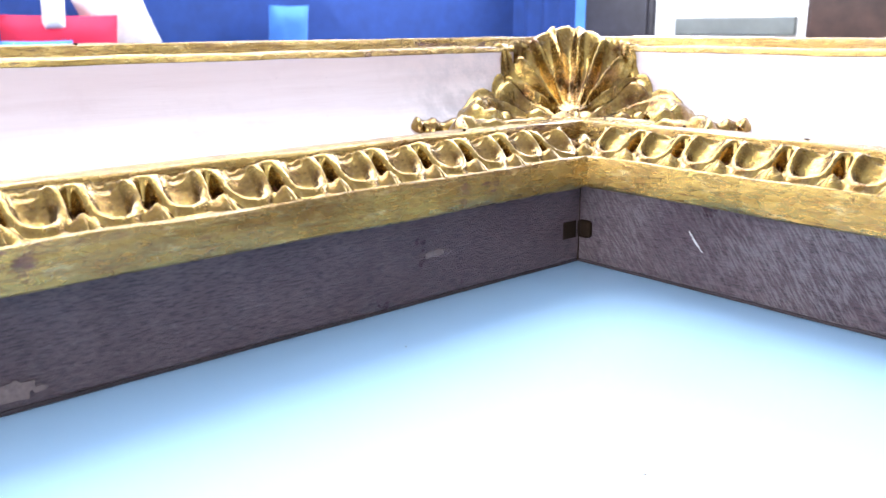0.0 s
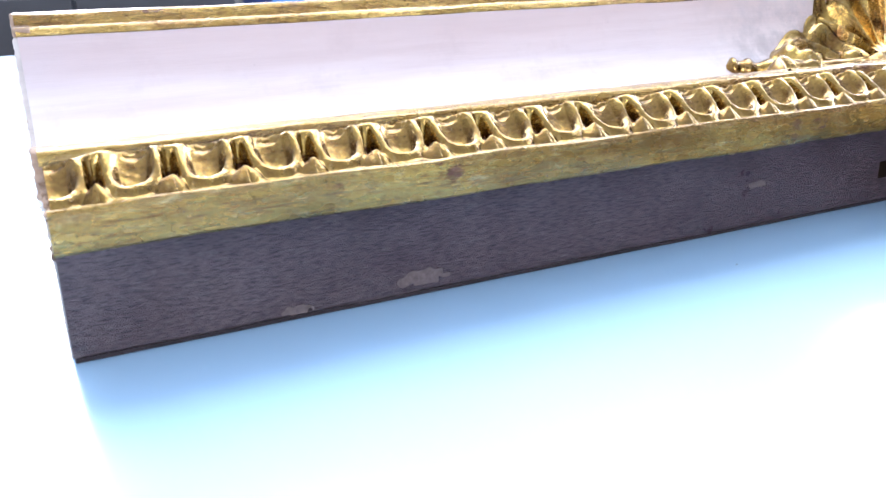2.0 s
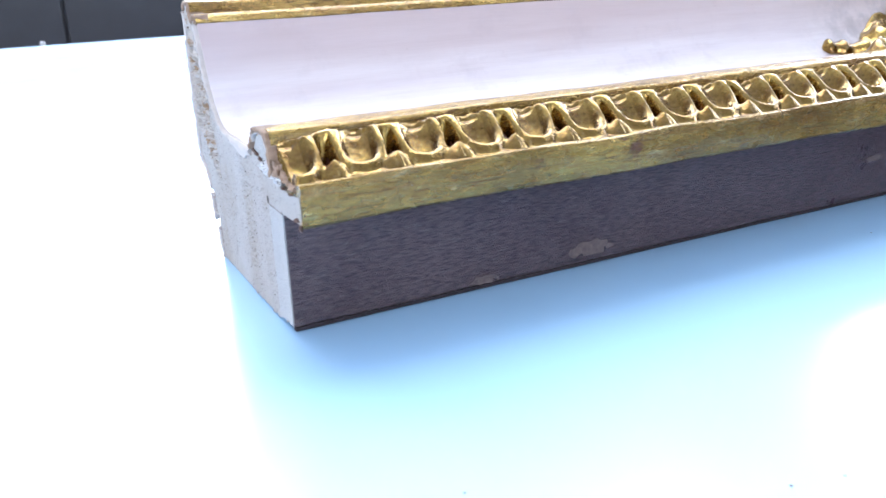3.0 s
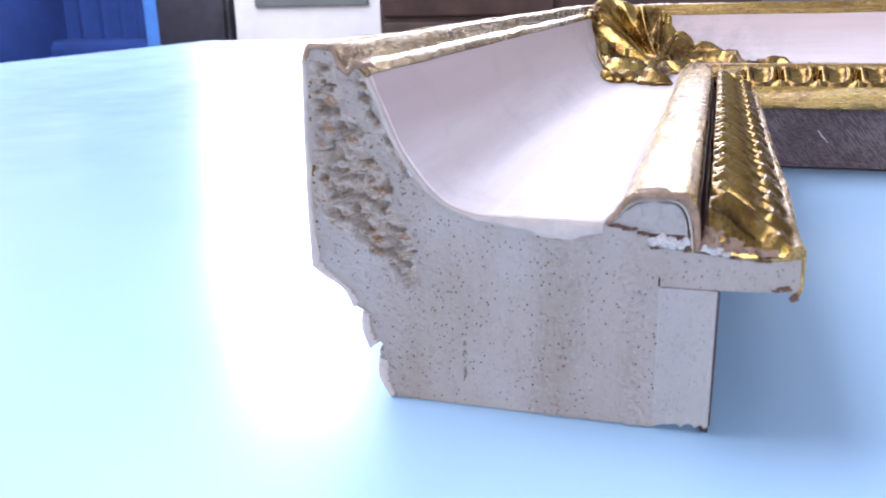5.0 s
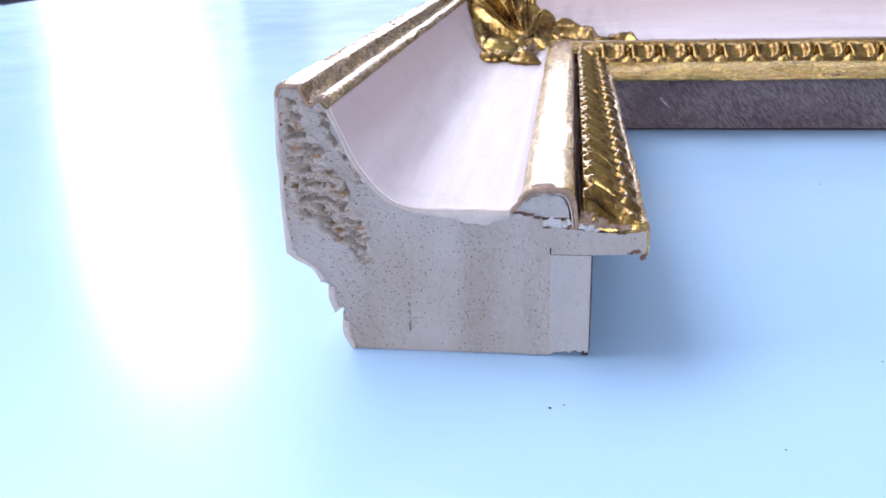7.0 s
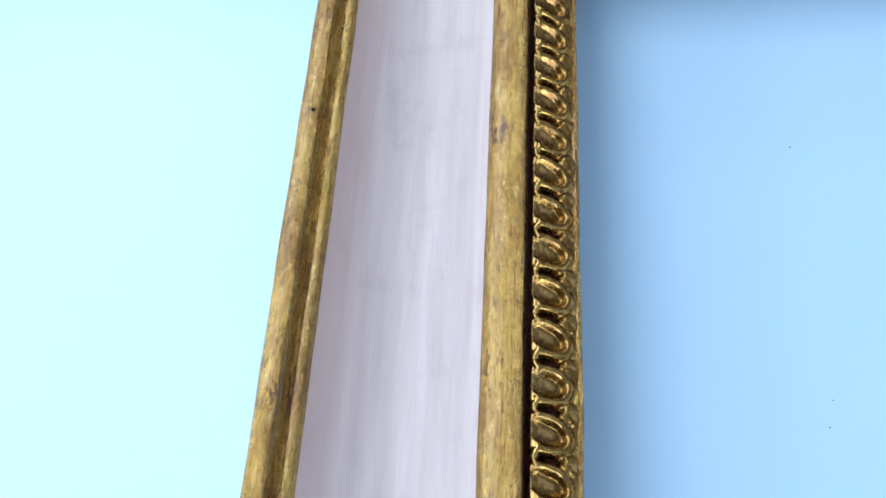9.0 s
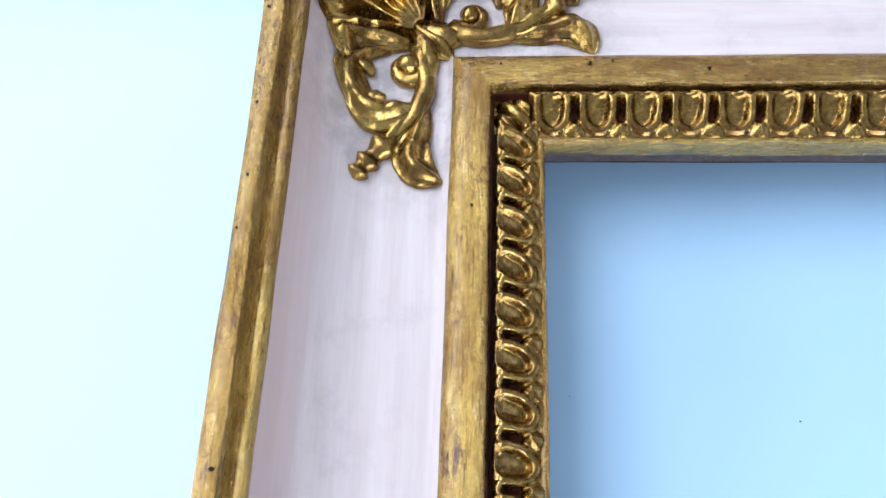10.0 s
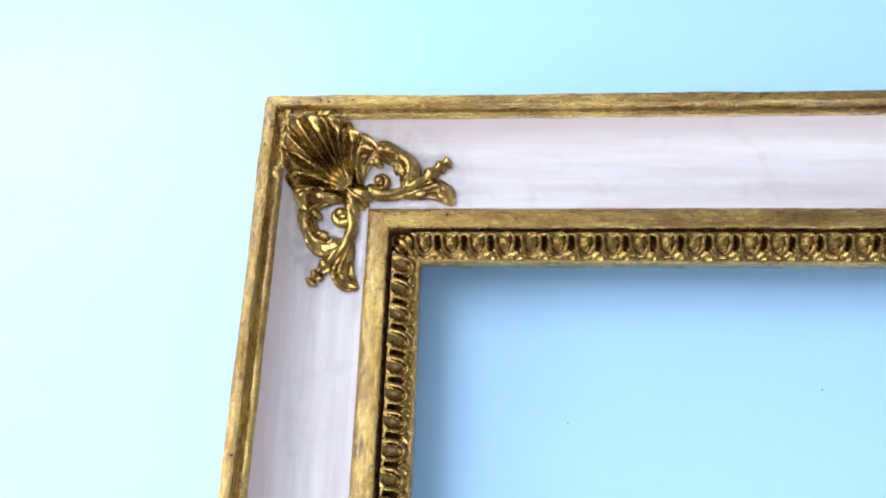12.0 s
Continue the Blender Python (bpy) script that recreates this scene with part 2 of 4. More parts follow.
def table_top(name):
    t = Mat(name, (0.36, 0.57, 0.85), 0.22)
    t.b.inputs["Specular IOR Level"].default_value = 0.42
    big = t.noise(2.5, (1, 1, 1), 3)
    t.color(t.mix(t.ramp(big, (0.3, 0.0), (0.7, 1.0)), (0.415, 0.645, 0.905), (0.435, 0.67, 0.925)))
    t.rough(t.ramp(t.noise(14, (1, 1, 1), 4), (0.3, 0.19), (0.7, 0.25)))
    t.bump(t.noise(9), 0.0004, 0.15)
    return t.m


TABLE = table_top("pale_blue_laminate")
PLASTER = plain("grey_plaster", (0.30, 0.30, 0.31), 0.9, 0, 0.06, 6)
CEILING = plain("grey_ceiling_paint", (0.66, 0.67, 0.68), 0.9, 0, 0.04, 6)
FLOORWOOD = plain("brown_floorboards", (0.24, 0.15, 0.09), 0.5, 0, 0.3, 8)
TRIM = plain("white_gloss_paint", (0.78, 0.79, 0.80), 0.35, 0, 0.05, 10)
NAVY = plain("navy_fabric", (0.006, 0.032, 0.165), 0.9, 0, 0.15, 14)
SKYBLUE = plain("light_blue_fabric", (0.05, 0.18, 0.52), 0.9, 0, 0.12, 14)
RED = plain("red_fabric", (0.55, 0.015, 0.06), 0.85, 0, 0.12, 14)
CREAM = plain("cream_fabric", (0.62, 0.60, 0.60), 0.9, 0, 0.15, 14)
SLOTGREY = plain("mid_grey_plastic", (0.16, 0.18, 0.18), 0.6, 0, 0.15, 10)
GREY = plain("grey_painted_metal", (0.018, 0.020, 0.028), 0.5, 0, 0.15, 10)
DARKWOOD = plain("dark_brown_wood", (0.05, 0.025, 0.02), 0.5, 0, 0.4, 12)
BLACKISH = plain("black_plastic", (0.02, 0.02, 0.03), 0.5, 0, 0.3, 20)
STEEL = plain("brushed_steel", (0.5, 0.5, 0.52), 0.35, 1.0, 0.1, 60)


# ---- builders ----
def mesh_of(verts, faces, name, material, smooth=False):
    me = bpy.data.meshes.new(name)
    me.from_pydata([tuple(v) for v in verts], [], faces)
    me.materials.append(material)
    bm = bmesh.new()
    bm.from_mesh(me)
    bmesh.ops.recalc_face_normals(bm, faces=bm.faces)
    bm.to_mesh(me)
    bm.free()
    if smooth:
        me.polygons.foreach_set("use_smooth", [True] * len(me.polygons))
    me.update()
    return me


def part(name, me, parent=None, label="", sharp=None):
    ob = new(name, me)
    ob.parent = parent
    if label:
        tagged(ob, label)
    if sharp is not None:
        me.set_sharp_from_angle(angle=radians(sharp))
    return ob


def empty(name, label, category, group="", kind=""):
    ob = new(name)
    ob.empty_display_size = 0.02
    return tagged(ob, label, category, group, kind)


def box_mesh(name, lo, hi, material, bevel=0.0):
    bm = bmesh.new()
    bmesh.ops.create_cube(bm, size=1)
    for v in bm.verts:
        v.co = Vector([lo[i] + (v.co[i] + 0.5) * (hi[i] - lo[i]) for i in range(3)])
    if bevel:
        bmesh.ops.bevel(bm, geom=bm.edges[:], offset=bevel, segments=3, affect="EDGES", profile=0.6)
    me = bpy.data.meshes.new(name)
    bm.to_mesh(me)
    bm.free()
    me.materials.append(material)
    if bevel:
        me.polygons.foreach_set("use_smooth", [True] * len(me.polygons))
        me.set_sharp_from_angle(angle=radians(50))
    return me


def cushion_mesh(name, size, material):
    """A pillow: fat in the middle, thin at its seams."""
    n, verts, faces = 14, [], []
    for side in (1, -1):
        for i in range(n + 1):
            for j in range(n + 1):
                a, b = 2 * i / n - 1, 2 * j / n - 1
                fat = (max(0, (1 - a**4) * (1 - b**4))) ** 0.5
                dent = noise.noise((a * 2, b * 2, side * 3.0)) * 0.12 * fat
                pull = 1 - 0.07 * (a * a + b * b) / 2 * (1 - abs(a * b))
                verts.append((a * size[0] / 2 * pull, side * (fat + dent) * size[1] / 2, b * size[2] / 2 * pull))
    m = (n + 1) ** 2
    for s in (0, 1):
        for i in range(n):
            for j in range(n):
                k = s * m + i * (n + 1) + j
                faces.append((k, k + 1, k + n + 2, k + n + 1))
    return mesh_of(verts, faces, name, material, True)


# ---- the frame's section: distance from the sight edge outwards, and height ----
COVE_TOP, COVE_IN = (0.0862, 0.0725), (0.0376, 0.0440)
HOLLOW = [(0.0376, 0.0443), (0.0420, 0.0443), (0.0465, 0.0444), (0.0520, 0.0444), (0.0600, 0.0444), (0.0638, 0.0447), (0.0670, 0.0454), (0.0702, 0.0468), (0.0725, 0.0486), (0.0749, 0.0512), (0.0775, 0.0546), (0.0796, 0.0579), (0.0812, 0.0612), (0.0827, 0.0648), (0.0845, 0.0692), (0.0862, 0.0728)]


def cove_height(u):
    """Height of the painted hollow over the table."""
    return float(np.interp(u, [p[0] for p in HOLLOW], [p[1] for p in HOLLOW]))


def ground_of(x, y):
    return cove_height(max(-x, y, 0.02))


COVE = [(COVE_TOP[0] - (COVE_TOP[0] - COVE_IN[0]) * i / 26, 0) for i in range(27)]
COVE = [(u, cove_height(u)) for u, _ in COVE] + [(0.0368, 0.0452), (0.0356, 0.0466), (0.0342, 0.0482)]
COVE_BACK = [(0.0334, 0.0474), (0.0352, 0.0448)] + [(u + 0.0014, z - 0.0020) for u, z in COVE[25:1:-1]] + [(0.0876, 0.0700)]

RIM = [(0.0992, 0.0286), (0.1018, 0.0302), (0.1022, 0.0450), (0.1018, 0.0600), (0.1011, 0.0764), (0.1004, 0.0784), (0.0992, 0.0791), (0.0950, 0.0790), (0.0941, 0.0786), (0.0935, 0.0776),
       (0.0928, 0.0757), (0.0919, 0.0742), (0.0911, 0.0737), (0.0905, 0.0742), (0.0900, 0.0752), (0.0890, 0.0756), (0.0878, 0.0753), (0.0868, 0.0745), (0.0862, 0.0730)]
RIM_BACK = [(0.0874, 0.0722), (0.0892, 0.0736), (0.0904, 0.0724), (0.0920, 0.0722), (0.0934, 0.0744), (0.0946, 0.0776), (0.0990, 0.0778), (0.1002, 0.0600), (0.1000, 0.0310)]

RIDGE = [(0.0348, 0.0476), (0.0336, 0.0492), (0.0320, 0.0502), (0.0298, 0.0507), (0.0258, 0.0509), (0.0229, 0.0509), (0.0210, 0.0508), (0.0205, 0.0505), (0.0202, 0.0498), (0.0199, 0.0465), (0.0197, 0.0430), (0.0196, 0.0385)]
RIDGE_BACK = [(0.0208, 0.0385), (0.0212, 0.0462), (0.0228, 0.0490), (0.0298, 0.0494), (0.0334, 0.0470)]

LIP = [(0.0205, 0.0372), (0.0030, 0.0390), (0.0023, 0.0414), (0.0013, 0.0420), (0.0004, 0.0417), (0.0000, 0.0406), (-0.0002, 0.0340), (0.0001, 0.0322), (0.0010, 0.0314)]
LIP_BACK = [(0.0018, 0.0326), (0.0014, 0.0384), (0.0030, 0.0376), (0.0205, 0.0360)]

BACK = [(0.0838, 0.0000), (0.0862, 0.0030), (0.0868, 0.0110), (0.0888, 0.0130), (0.0893, 0.0182), (0.0910, 0.0205), (0.0955, 0.0262), (0.0992, 0.0290)]
CORE = [(0.1006, 0.0312), (0.1010, 0.0600), (0.1000, 0.0768), (0.0988, 0.0783), (0.0954, 0.0782), (0.0943, 0.0768), (0.0932, 0.0738), (0.0918, 0.0716), (0.0904, 0.0718), (0.0892, 0.0732), (0.0880, 0.0732), (0.0872, 0.0716)]
CORE += [(u + 0.0008, z - 0.0014) for u, z in COVE[1:25]]
CORE += [(0.0384, 0.0420), (0.0352, 0.0452), (0.0332, 0.0478), (0.0290, 0.0490), (0.0256, 0.0490), (0.0230, 0.0484), (0.0214, 0.0462), (0.0207, 0.0378), (0.0030, 0.0382), (0.0008, 0.0392), (0.0005, 0.0326), (0.0014, 0.0318), (0.0154, 0.0314), (0.0154, 0.0026), (0.0178, 0.0017), (0.0186, 0.0)]


def ease(x):
    x = min(1.0, max(0.0, x))
    return x * x * (3 - 2 * x)


def on_arm(arm, u, s, z):
    """A point of an arm: A runs towards -y, B towards +x, mitred where s = -u."""
    return (-u, -s, z) if arm == "A" else (s, u, z)


def moulding(name, section, arm, material, label, parent, wave=0.00025, step=0.006, sharp=35, seed=0.0, short=0.0):
    """Sweep a closed section along an arm from the mitre to its end, with a hand-made unevenness."""
    end = (LENGTH_A if arm == "A" else LENGTH_B) - short
    n = int(end / step)
    verts, faces, m = [], [], len(section)
    for i in range(n + 1):
        for j, (u, z) in enumerate(section):
            s = -u + (end + u) * i / n
            du = wave * noise.noise((s * 38, u * 300 + seed, z * 300))
            dz = wave * noise.noise((s * 45 + 9, u * 300, z * 300 + seed))
            if u > 0.0985 and z > 0.05:
                du += 0.0004 + 0.0008 * ease((0.0 - s) / 0.05)
            if z < 0.001:
                dz = 0.0
            if i == 0:
                du, dz = (0.0004 if u > 0.0985 else 0.0), 0.0
            verts.append(on_arm(arm, u + du, s if i else -u - du, z + dz))
    for i in range(n):
        for j in range(m):
            a, b = i * m + j, i * m + (j + 1) % m
            faces.append((a, b, b + m, a + m))
    faces.append(tuple(range(m)))
    faces.append(tuple(range(n * m, n * m + m)))
    me = mesh_of(verts, faces, name, material, True)
    return part(name, me, parent, label, sharp)


frame_sample = empty("frame_corner_sample", "gilded and pale painted wooden picture frame corner, one end sawn", "picture frame")

for arm, gold, white, wall in (("A", GOLD_A, WHITE_A, WALL_A), ("B", GOLD_B, WHITE_B, WALL_B)):
    moulding("wood_core", CORE + BACK, arm, END, "pale bare wooden core with sawn end grain", frame_sample, 0.00005, sharp=25, short=0.004 if arm == "A" else 0.0)
    moulding("rabbet_strip", [(0.0156, 0.0013), (0.0149, 0.0020), (0.0147, 0.0160), (0.0148, 0.0316), (0.0158, 0.0316), (0.0164, 0.0013)], arm, wall, "dark stained wooden rabbet side", frame_sample, 0.00025, 0.003, sharp=40, short=0.0003)
    # near-black strip: contact shadow on the table painted in, together with grime
    moulding("bottom_edge", [(0.0153, 0.0003), (0.0152, 0.0013), (0.0168, 0.0015), (0.0168, 0.0003)], arm, CONTACT_GRIME, "dark lower edge with painted contact shadow and grime", frame_sample, 0.0002, 0.004, short=0.0006)
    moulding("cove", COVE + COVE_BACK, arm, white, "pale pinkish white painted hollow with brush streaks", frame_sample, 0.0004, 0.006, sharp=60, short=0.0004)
    moulding("outer_rim", RIM + RIM_BACK, arm, gold, "worn gilded outer rim with a groove", frame_sample, 0.0004, 0.004, short=0.0002)
    moulding("ridge", RIDGE + RIDGE_BACK, arm, gold, "worn gilded flat fillet", frame_sample, 0.0004, 0.004, short=0.0003)
    moulding("sight_edge", LIP + LIP_BACK, arm, gold, "gilded sight edge lip", frame_sample, 0.0005, 0.003, short=0.0002)


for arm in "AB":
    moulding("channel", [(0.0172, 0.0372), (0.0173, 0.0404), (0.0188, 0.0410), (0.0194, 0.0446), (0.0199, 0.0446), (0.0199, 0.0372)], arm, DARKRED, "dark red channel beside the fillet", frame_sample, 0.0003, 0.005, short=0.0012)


# ---- carved egg and dart course ----
PITCH = 0.0169


def strap_line():
    """Centre line of the wavy strap over half a unit: along the arm, across it."""
    line = [(0.0057 * math.sin(a), 0.0112 - 0.0066 * math.cos(a)) for a in np.linspace(0, math.pi / 2, 16)]
    line += [(0.0057 + 0.0003 * k, 0.0112 + 0.0034 * k) for k in np.linspace(0, 1, 8)[1:]]
    line += [(0.00845 - 0.00245 * math.cos(a), 0.0146 + 0.0018 * math.sin(a)) for a in np.linspace(0, math.pi / 2, 9)[1:]]
    return np.array(line)


STRAP = strap_line()


def carved_height(t, u, twist):
    """Height of the course: a wavy strap that climbs towards the ridge, a shallow bowl inside each bend, a dart and a deep slit between."""
    x = abs(t + twist * (u - 0.010))
    d = float(np.sqrt(((STRAP - (x, u)) ** 2).sum(1)).min())
    crest = 0.0434 + 0.0066 * ease((u - 0.0035) / 0.0125)
    if u < 0.0112:
        bend = 0.0057 * math.sqrt(max(0.0, 1 - ((0.0112 - u) / 0.0066) ** 2)) if u > 0.0046 else -1.0
    else:
        bend = 0.0057 + 0.0003 * min(1.0, (u - 0.0112) / 0.0034)
    slit = False
    if x < bend:
        # a spoon-shaped bowl, deepest in its middle
        r = (x / 0.0060) ** 2 + ((u - 0.0106) / 0.0070) ** 2
        z = crest - 0.0044 * max(0.0, 1 - r) ** 0.65 * ease(d / 0.0030) - 0.0010 * ease((u - 0.0150) / 0.002)
    else:
        ground = 0.0414
        # a pointed dart at the mouth of the slit
        ground += 0.0040 * max(0.0, 1 - math.hypot((x - 0.00845) / 0.0044, (u - 0.0056) / 0.0042)) ** 0.8
        lap = math.exp(-((d / 0.00165) ** 4))
        z = ground + (crest - ground) * lap
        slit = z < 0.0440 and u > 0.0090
    if u > 0.0175:
        z -= 0.0100 * ease((u - 0.0175) / 0.0009)
    return max(0.0380, z), slit


def carved_unit(name, arm, seed, material, pitch, stop=1.0):
    """One egg with its strap and half darts, carved on a rounded course; the slit floors are coloured dark red."""
    nt, nu, verts, faces, deep = 48, 50, [], [], []
    rnd = random.Random(seed)
    twist, fat = rnd.uniform(-0.04, 0.16), rnd.uniform(-0.0004, 0.0005)
    for i in range(nt + 1):
        for j in range(nu + 1):
            t, u = PITCH * (stop * i / nt - 0.5), 0.0014 + 0.0170 * j / nu
            fade = min(1.0, 6 * (0.5 - abs(stop * i / nt - 0.5)))
            z, slit = carved_height(t, u + 0.0005 * noise.noise((t * 160, u * 160, seed)) * fade, twist * fade)
            z += (0.0003 * noise.noise((t * 230 + seed * 7, u * 230, seed)) + 0.00010 * noise.noise((t * 800, u * 800, seed)) + fat) * fade
            t *= pitch / PITCH
            deep.append(slit)
            verts.append((-u, -t, z) if arm == "A" else (t, u, z))
    w = nu + 1
    for i in range(nt):
        for j in range(nu):
            k = i * w + j
            faces.append((k, k + 1, k + w + 1, k + w))
    rim = [i * w for i in range(nt + 1)] + [nt * w + j for j in range(1, w)] + [i * w + nu for i in reversed(range(nt))] + [j for j in reversed(range(1, nu))]
    base = len(verts)
    for k in rim:
        verts.append((verts[k][0], verts[k][1], 0.0366))
    m = len(rim)
    for q in range(m):
        faces.append((rim[q], rim[(q + 1) % m], base + (q + 1) % m, base + q))
    me = mesh_of(verts, faces, name, material, True)
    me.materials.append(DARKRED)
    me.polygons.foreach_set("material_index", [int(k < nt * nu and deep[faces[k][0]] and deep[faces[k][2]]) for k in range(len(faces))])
    return me


course_a = new("egg_and_dart_course")
course_a.parent = frame_sample
tagged(course_a, "carved and gilded egg and dart course")
course_b = new("egg_and_dart_course")
course_b.parent = frame_sample
tagged(course_b, "carved and gilded egg and dart course")
PITCH_A = 0.0165
UNIT_A = [carved_unit("egg_unit", "A", k, GOLD, PITCH_A) for k in range(6)]
UNIT_B = [carved_unit("egg_unit", "B", k + 10, GOLD, PITCH) for k in range(6)]
pick = random.Random(5)
for k in range(16):
    s = -0.0045 + PITCH_A * (k + 0.5)
    ob = part("egg_and_dart", UNIT_A[pick.randrange(6)], course_a)
    ob.location = (0, -s, 0)
broken = part("egg_and_dart", carved_unit("egg_unit", "A", 31, GOLD, PITCH_A, 0.60), course_a, "broken egg at the sawn end")
broken.location = (0, 0.0045 - PITCH_A * 16.5, 0)
for k in range(25):
    ob = part("egg_and_dart", UNIT_B[pick.randrange(6)], course_b)
    ob.location = (-0.0058 + PITCH * (k + 0.5), 0, 0)


def corner_leaf():
    """The leaf that turns the carved course round the corner."""
    n, verts, faces = 26, [], []
    for i in range(n + 1):
        for j in range(n + 1):
            x, y = -0.0199 + 0.0143 * i / n, 0.0199 - 0.0160 * j / n
            a, b = (-x - y) * 0.7071, (y - x) * 0.7071 - 0.0065
            lobe = max(0.0, 1 - (a / 0.0038) ** 2 - ((b - 0.009) / 0.0085) ** 2) ** 0.5
            for off in (-1, 1):
                q = a - off * 0.0052
                lobe = max(lobe, 0.8 * max(0.0, 1 - (q / 0.0024) ** 2 - ((b - 0.0085) / 0.0062) ** 2) ** 0.5)
            verts.append((x, y, 0.0410 + 0.0064 * lobe + 0.0003 * noise.noise((x * 500, y * 500, 1.0))))
    w = n + 1
    for i in range(n):
        for j in range(n):
            k = i * w + j
            faces.append((k, k + 1, k + w + 1, k + w))
    return mesh_of(verts, faces, "corner_leaf", GOLD, True)


part("corner_leaf", corner_leaf(), course_b)

# ---- corner ornament ----
def curve_through(points, n):
    """Smooth line through control points."""
    p = [Vector(q) for q in points]
    p = [p[0] * 2 - p[1]] + p + [p[-1] * 2 - p[-2]]
    out, segs = [], len(p) - 3
    for i in range(n + 1):
        f = min(i / n * segs, segs - 1e-6)
        k, t = int(f), f - int(f)
        a, b, c, d = p[k : k + 4]
        out.append(0.5 * (2 * b + (c - a) * t + (2 * a - 5 * b + 4 * c - d) * t * t + (3 * b - a - 3 * c + d) * t**3))
    return out


def vine(name, points, parent, flip, label="", n=44, ring=14, flat=0.75, flute=0.0, seed=0, lobes=0):
    """A carved stem or leaf that lies on the cove: control points are along, across, half width."""
    line = curve_through(points, n)
    verts, faces = [], []
    for i, q in enumerate(line):
        a, b = line[max(0, i - 1)], line[min(n, i + 1)]
        d = (b - a).xy.normalized()
        side = Vector((-d.y, d.x))
        r = max(0.0004, q.z)
        if lobes:
            r *= 0.88 + 0.20 * abs(math.sin(math.pi * lobes * (i / n + 0.03 * math.sin(9.0 * i / n + seed)))) ** 0.6
        for j in range(ring):
            ang = 2 * math.pi * j / ring
            c, h = math.cos(ang), math.sin(ang)
            x, y = q.x + side.x * r * c, q.y + side.y * r * c
            lift = r * flat * h**0.7 * (1 - 0.4 * flute + 0.7 * flute * math.cos((c + 0.14 * math.sin(i * 0.13 + seed)) * 4.6)) if h > 0 else r * 0.4 * h
            wob = 0.0003 * noise.noise((x * 400, y * 400, seed + 0.5)) + (0.0011 if lobes else 0.0005) * noise.noise((x * 190, y * 190, seed + 3.5))
            if flip:
                x, y = -y, -x
            z = ground_of(x, y) + 0.0008 + lift + wob
            verts.append((x, y, z))
    for i in range(n):
        for j in range(ring):
            a, b = i * ring + j, i * ring + (j + 1) % ring
            faces.append((a, b, b + ring, a + ring))
    faces.append(tuple(range(ring)))
    faces.append(tuple(range(n * ring, n * ring + ring)))
    return part(name, mesh_of(verts, faces, name, GOLD, True), parent, label)


ornament = empty("corner_ornament", "carved and gilded scallop shell with acanthus scrolls", "frame ornament")
ornament.parent = frame_sample
del ornament["category"]


def shell_mesh():
    """A fluted scallop that fans from its hub into the corner and leans up over the rim."""
    nr, na, verts, faces = 34, 150, [], []
    hub, ribs = 0.0468, 7
    for i in range(nr + 1):
        for j in range(na + 1):
            f, r01 = 2 * j / na - 1, i / nr
            bent = f + 0.035 * noise.noise((f * 3.0, r01 * 1.6, 7.0)) * r01 + 0.16 * math.sin(r01 * 2.9) * f * (1 - abs(f))
            th = f * radians(57) * (0.82 + 0.18 * r01**1.4)
            across = (bent + 1) * ribs / 2 % 1.0
            lobe = 1 - abs(2 * across - 1) ** 2
            gap = min(across, 1 - across)
            rib = ease(1 - (gap - 0.05) / 0.17) - 0.22 * math.exp(-((gap / 0.035) ** 2)) + 0.25 * noise.noise((bent * 9.0, r01 * 7.0, 4.0))
            reach = (0.0512 - 0.0115 * abs(f) ** 1.6) * (0.92 + 0.08 * lobe**0.6 + 0.10 * noise.noise((f * 4.0, 3.0, 1.0)))
            d = Vector((-math.cos(math.pi / 4 - th), math.sin(math.pi / 4 - th)))
            reach = min(reach, (0.0876 - 0.0044 * ease((abs(f) - 0.5) / 0.5) - hub) / max(-d.x, d.y, 0.1) * (0.94 + 0.06 * lobe + 0.03 * noise.noise((f * 5.0, 1.0, 4.0))))
            r = 0.004 + (reach - 0.004) * r01
            x, y = -hub + d.x * r, hub + d.y * r
            floor_z = ground_of(x, y) + (0.0036 if max(-x, y) > 0.0835 else 0.0)
            lean = 0.0505 + 0.0365 * (r01**1.4) * (1 - 0.68 * abs(f) ** 1.5)
            rim = max(0.0, (r01 - 0.80) / 0.20)
            flute = (0.0036 * rib - 0.0044 * lobe) * ease((r01 - 0.08) / 0.34) * (1 - rim**2) + 0.0032 * (lobe - 0.5) * rim**1.5
            curl = -0.0045 * max(0.0, (r01 - 0.92) / 0.08) ** 2
            z = max(floor_z + 0.0012, max(floor_z + 0.0016, lean) + flute + curl) + 0.0008 * noise.noise((x * 140, y * 140, 2.0)) + 0.0003 * noise.noise((x * 500, y * 500, 2.0))
            verts.append((x, y, z))
    w = na + 1
    for i in range(nr):
        for j in range(na):
            k = i * w + j
            faces.append((k, k + 1, k + w + 1, k + w))
    edge = [j for j in range(w)] + [i * w + na for i in range(1, nr + 1)] + [nr * w + j for j in reversed(range(na))] + [i * w for i in reversed(range(1, nr))]
    base = len(verts)
    for k in edge:
        x, y, z = verts[k]
        verts.append((x, y, min(z - 0.001, ground_of(x, y) - 0.001)))
    m = len(edge)
    for q in range(m):
        faces.append((edge[q], edge[(q + 1) % m], base + (q + 1) % m, base + q))
    return mesh_of(verts, faces, "shell", GOLD, True)


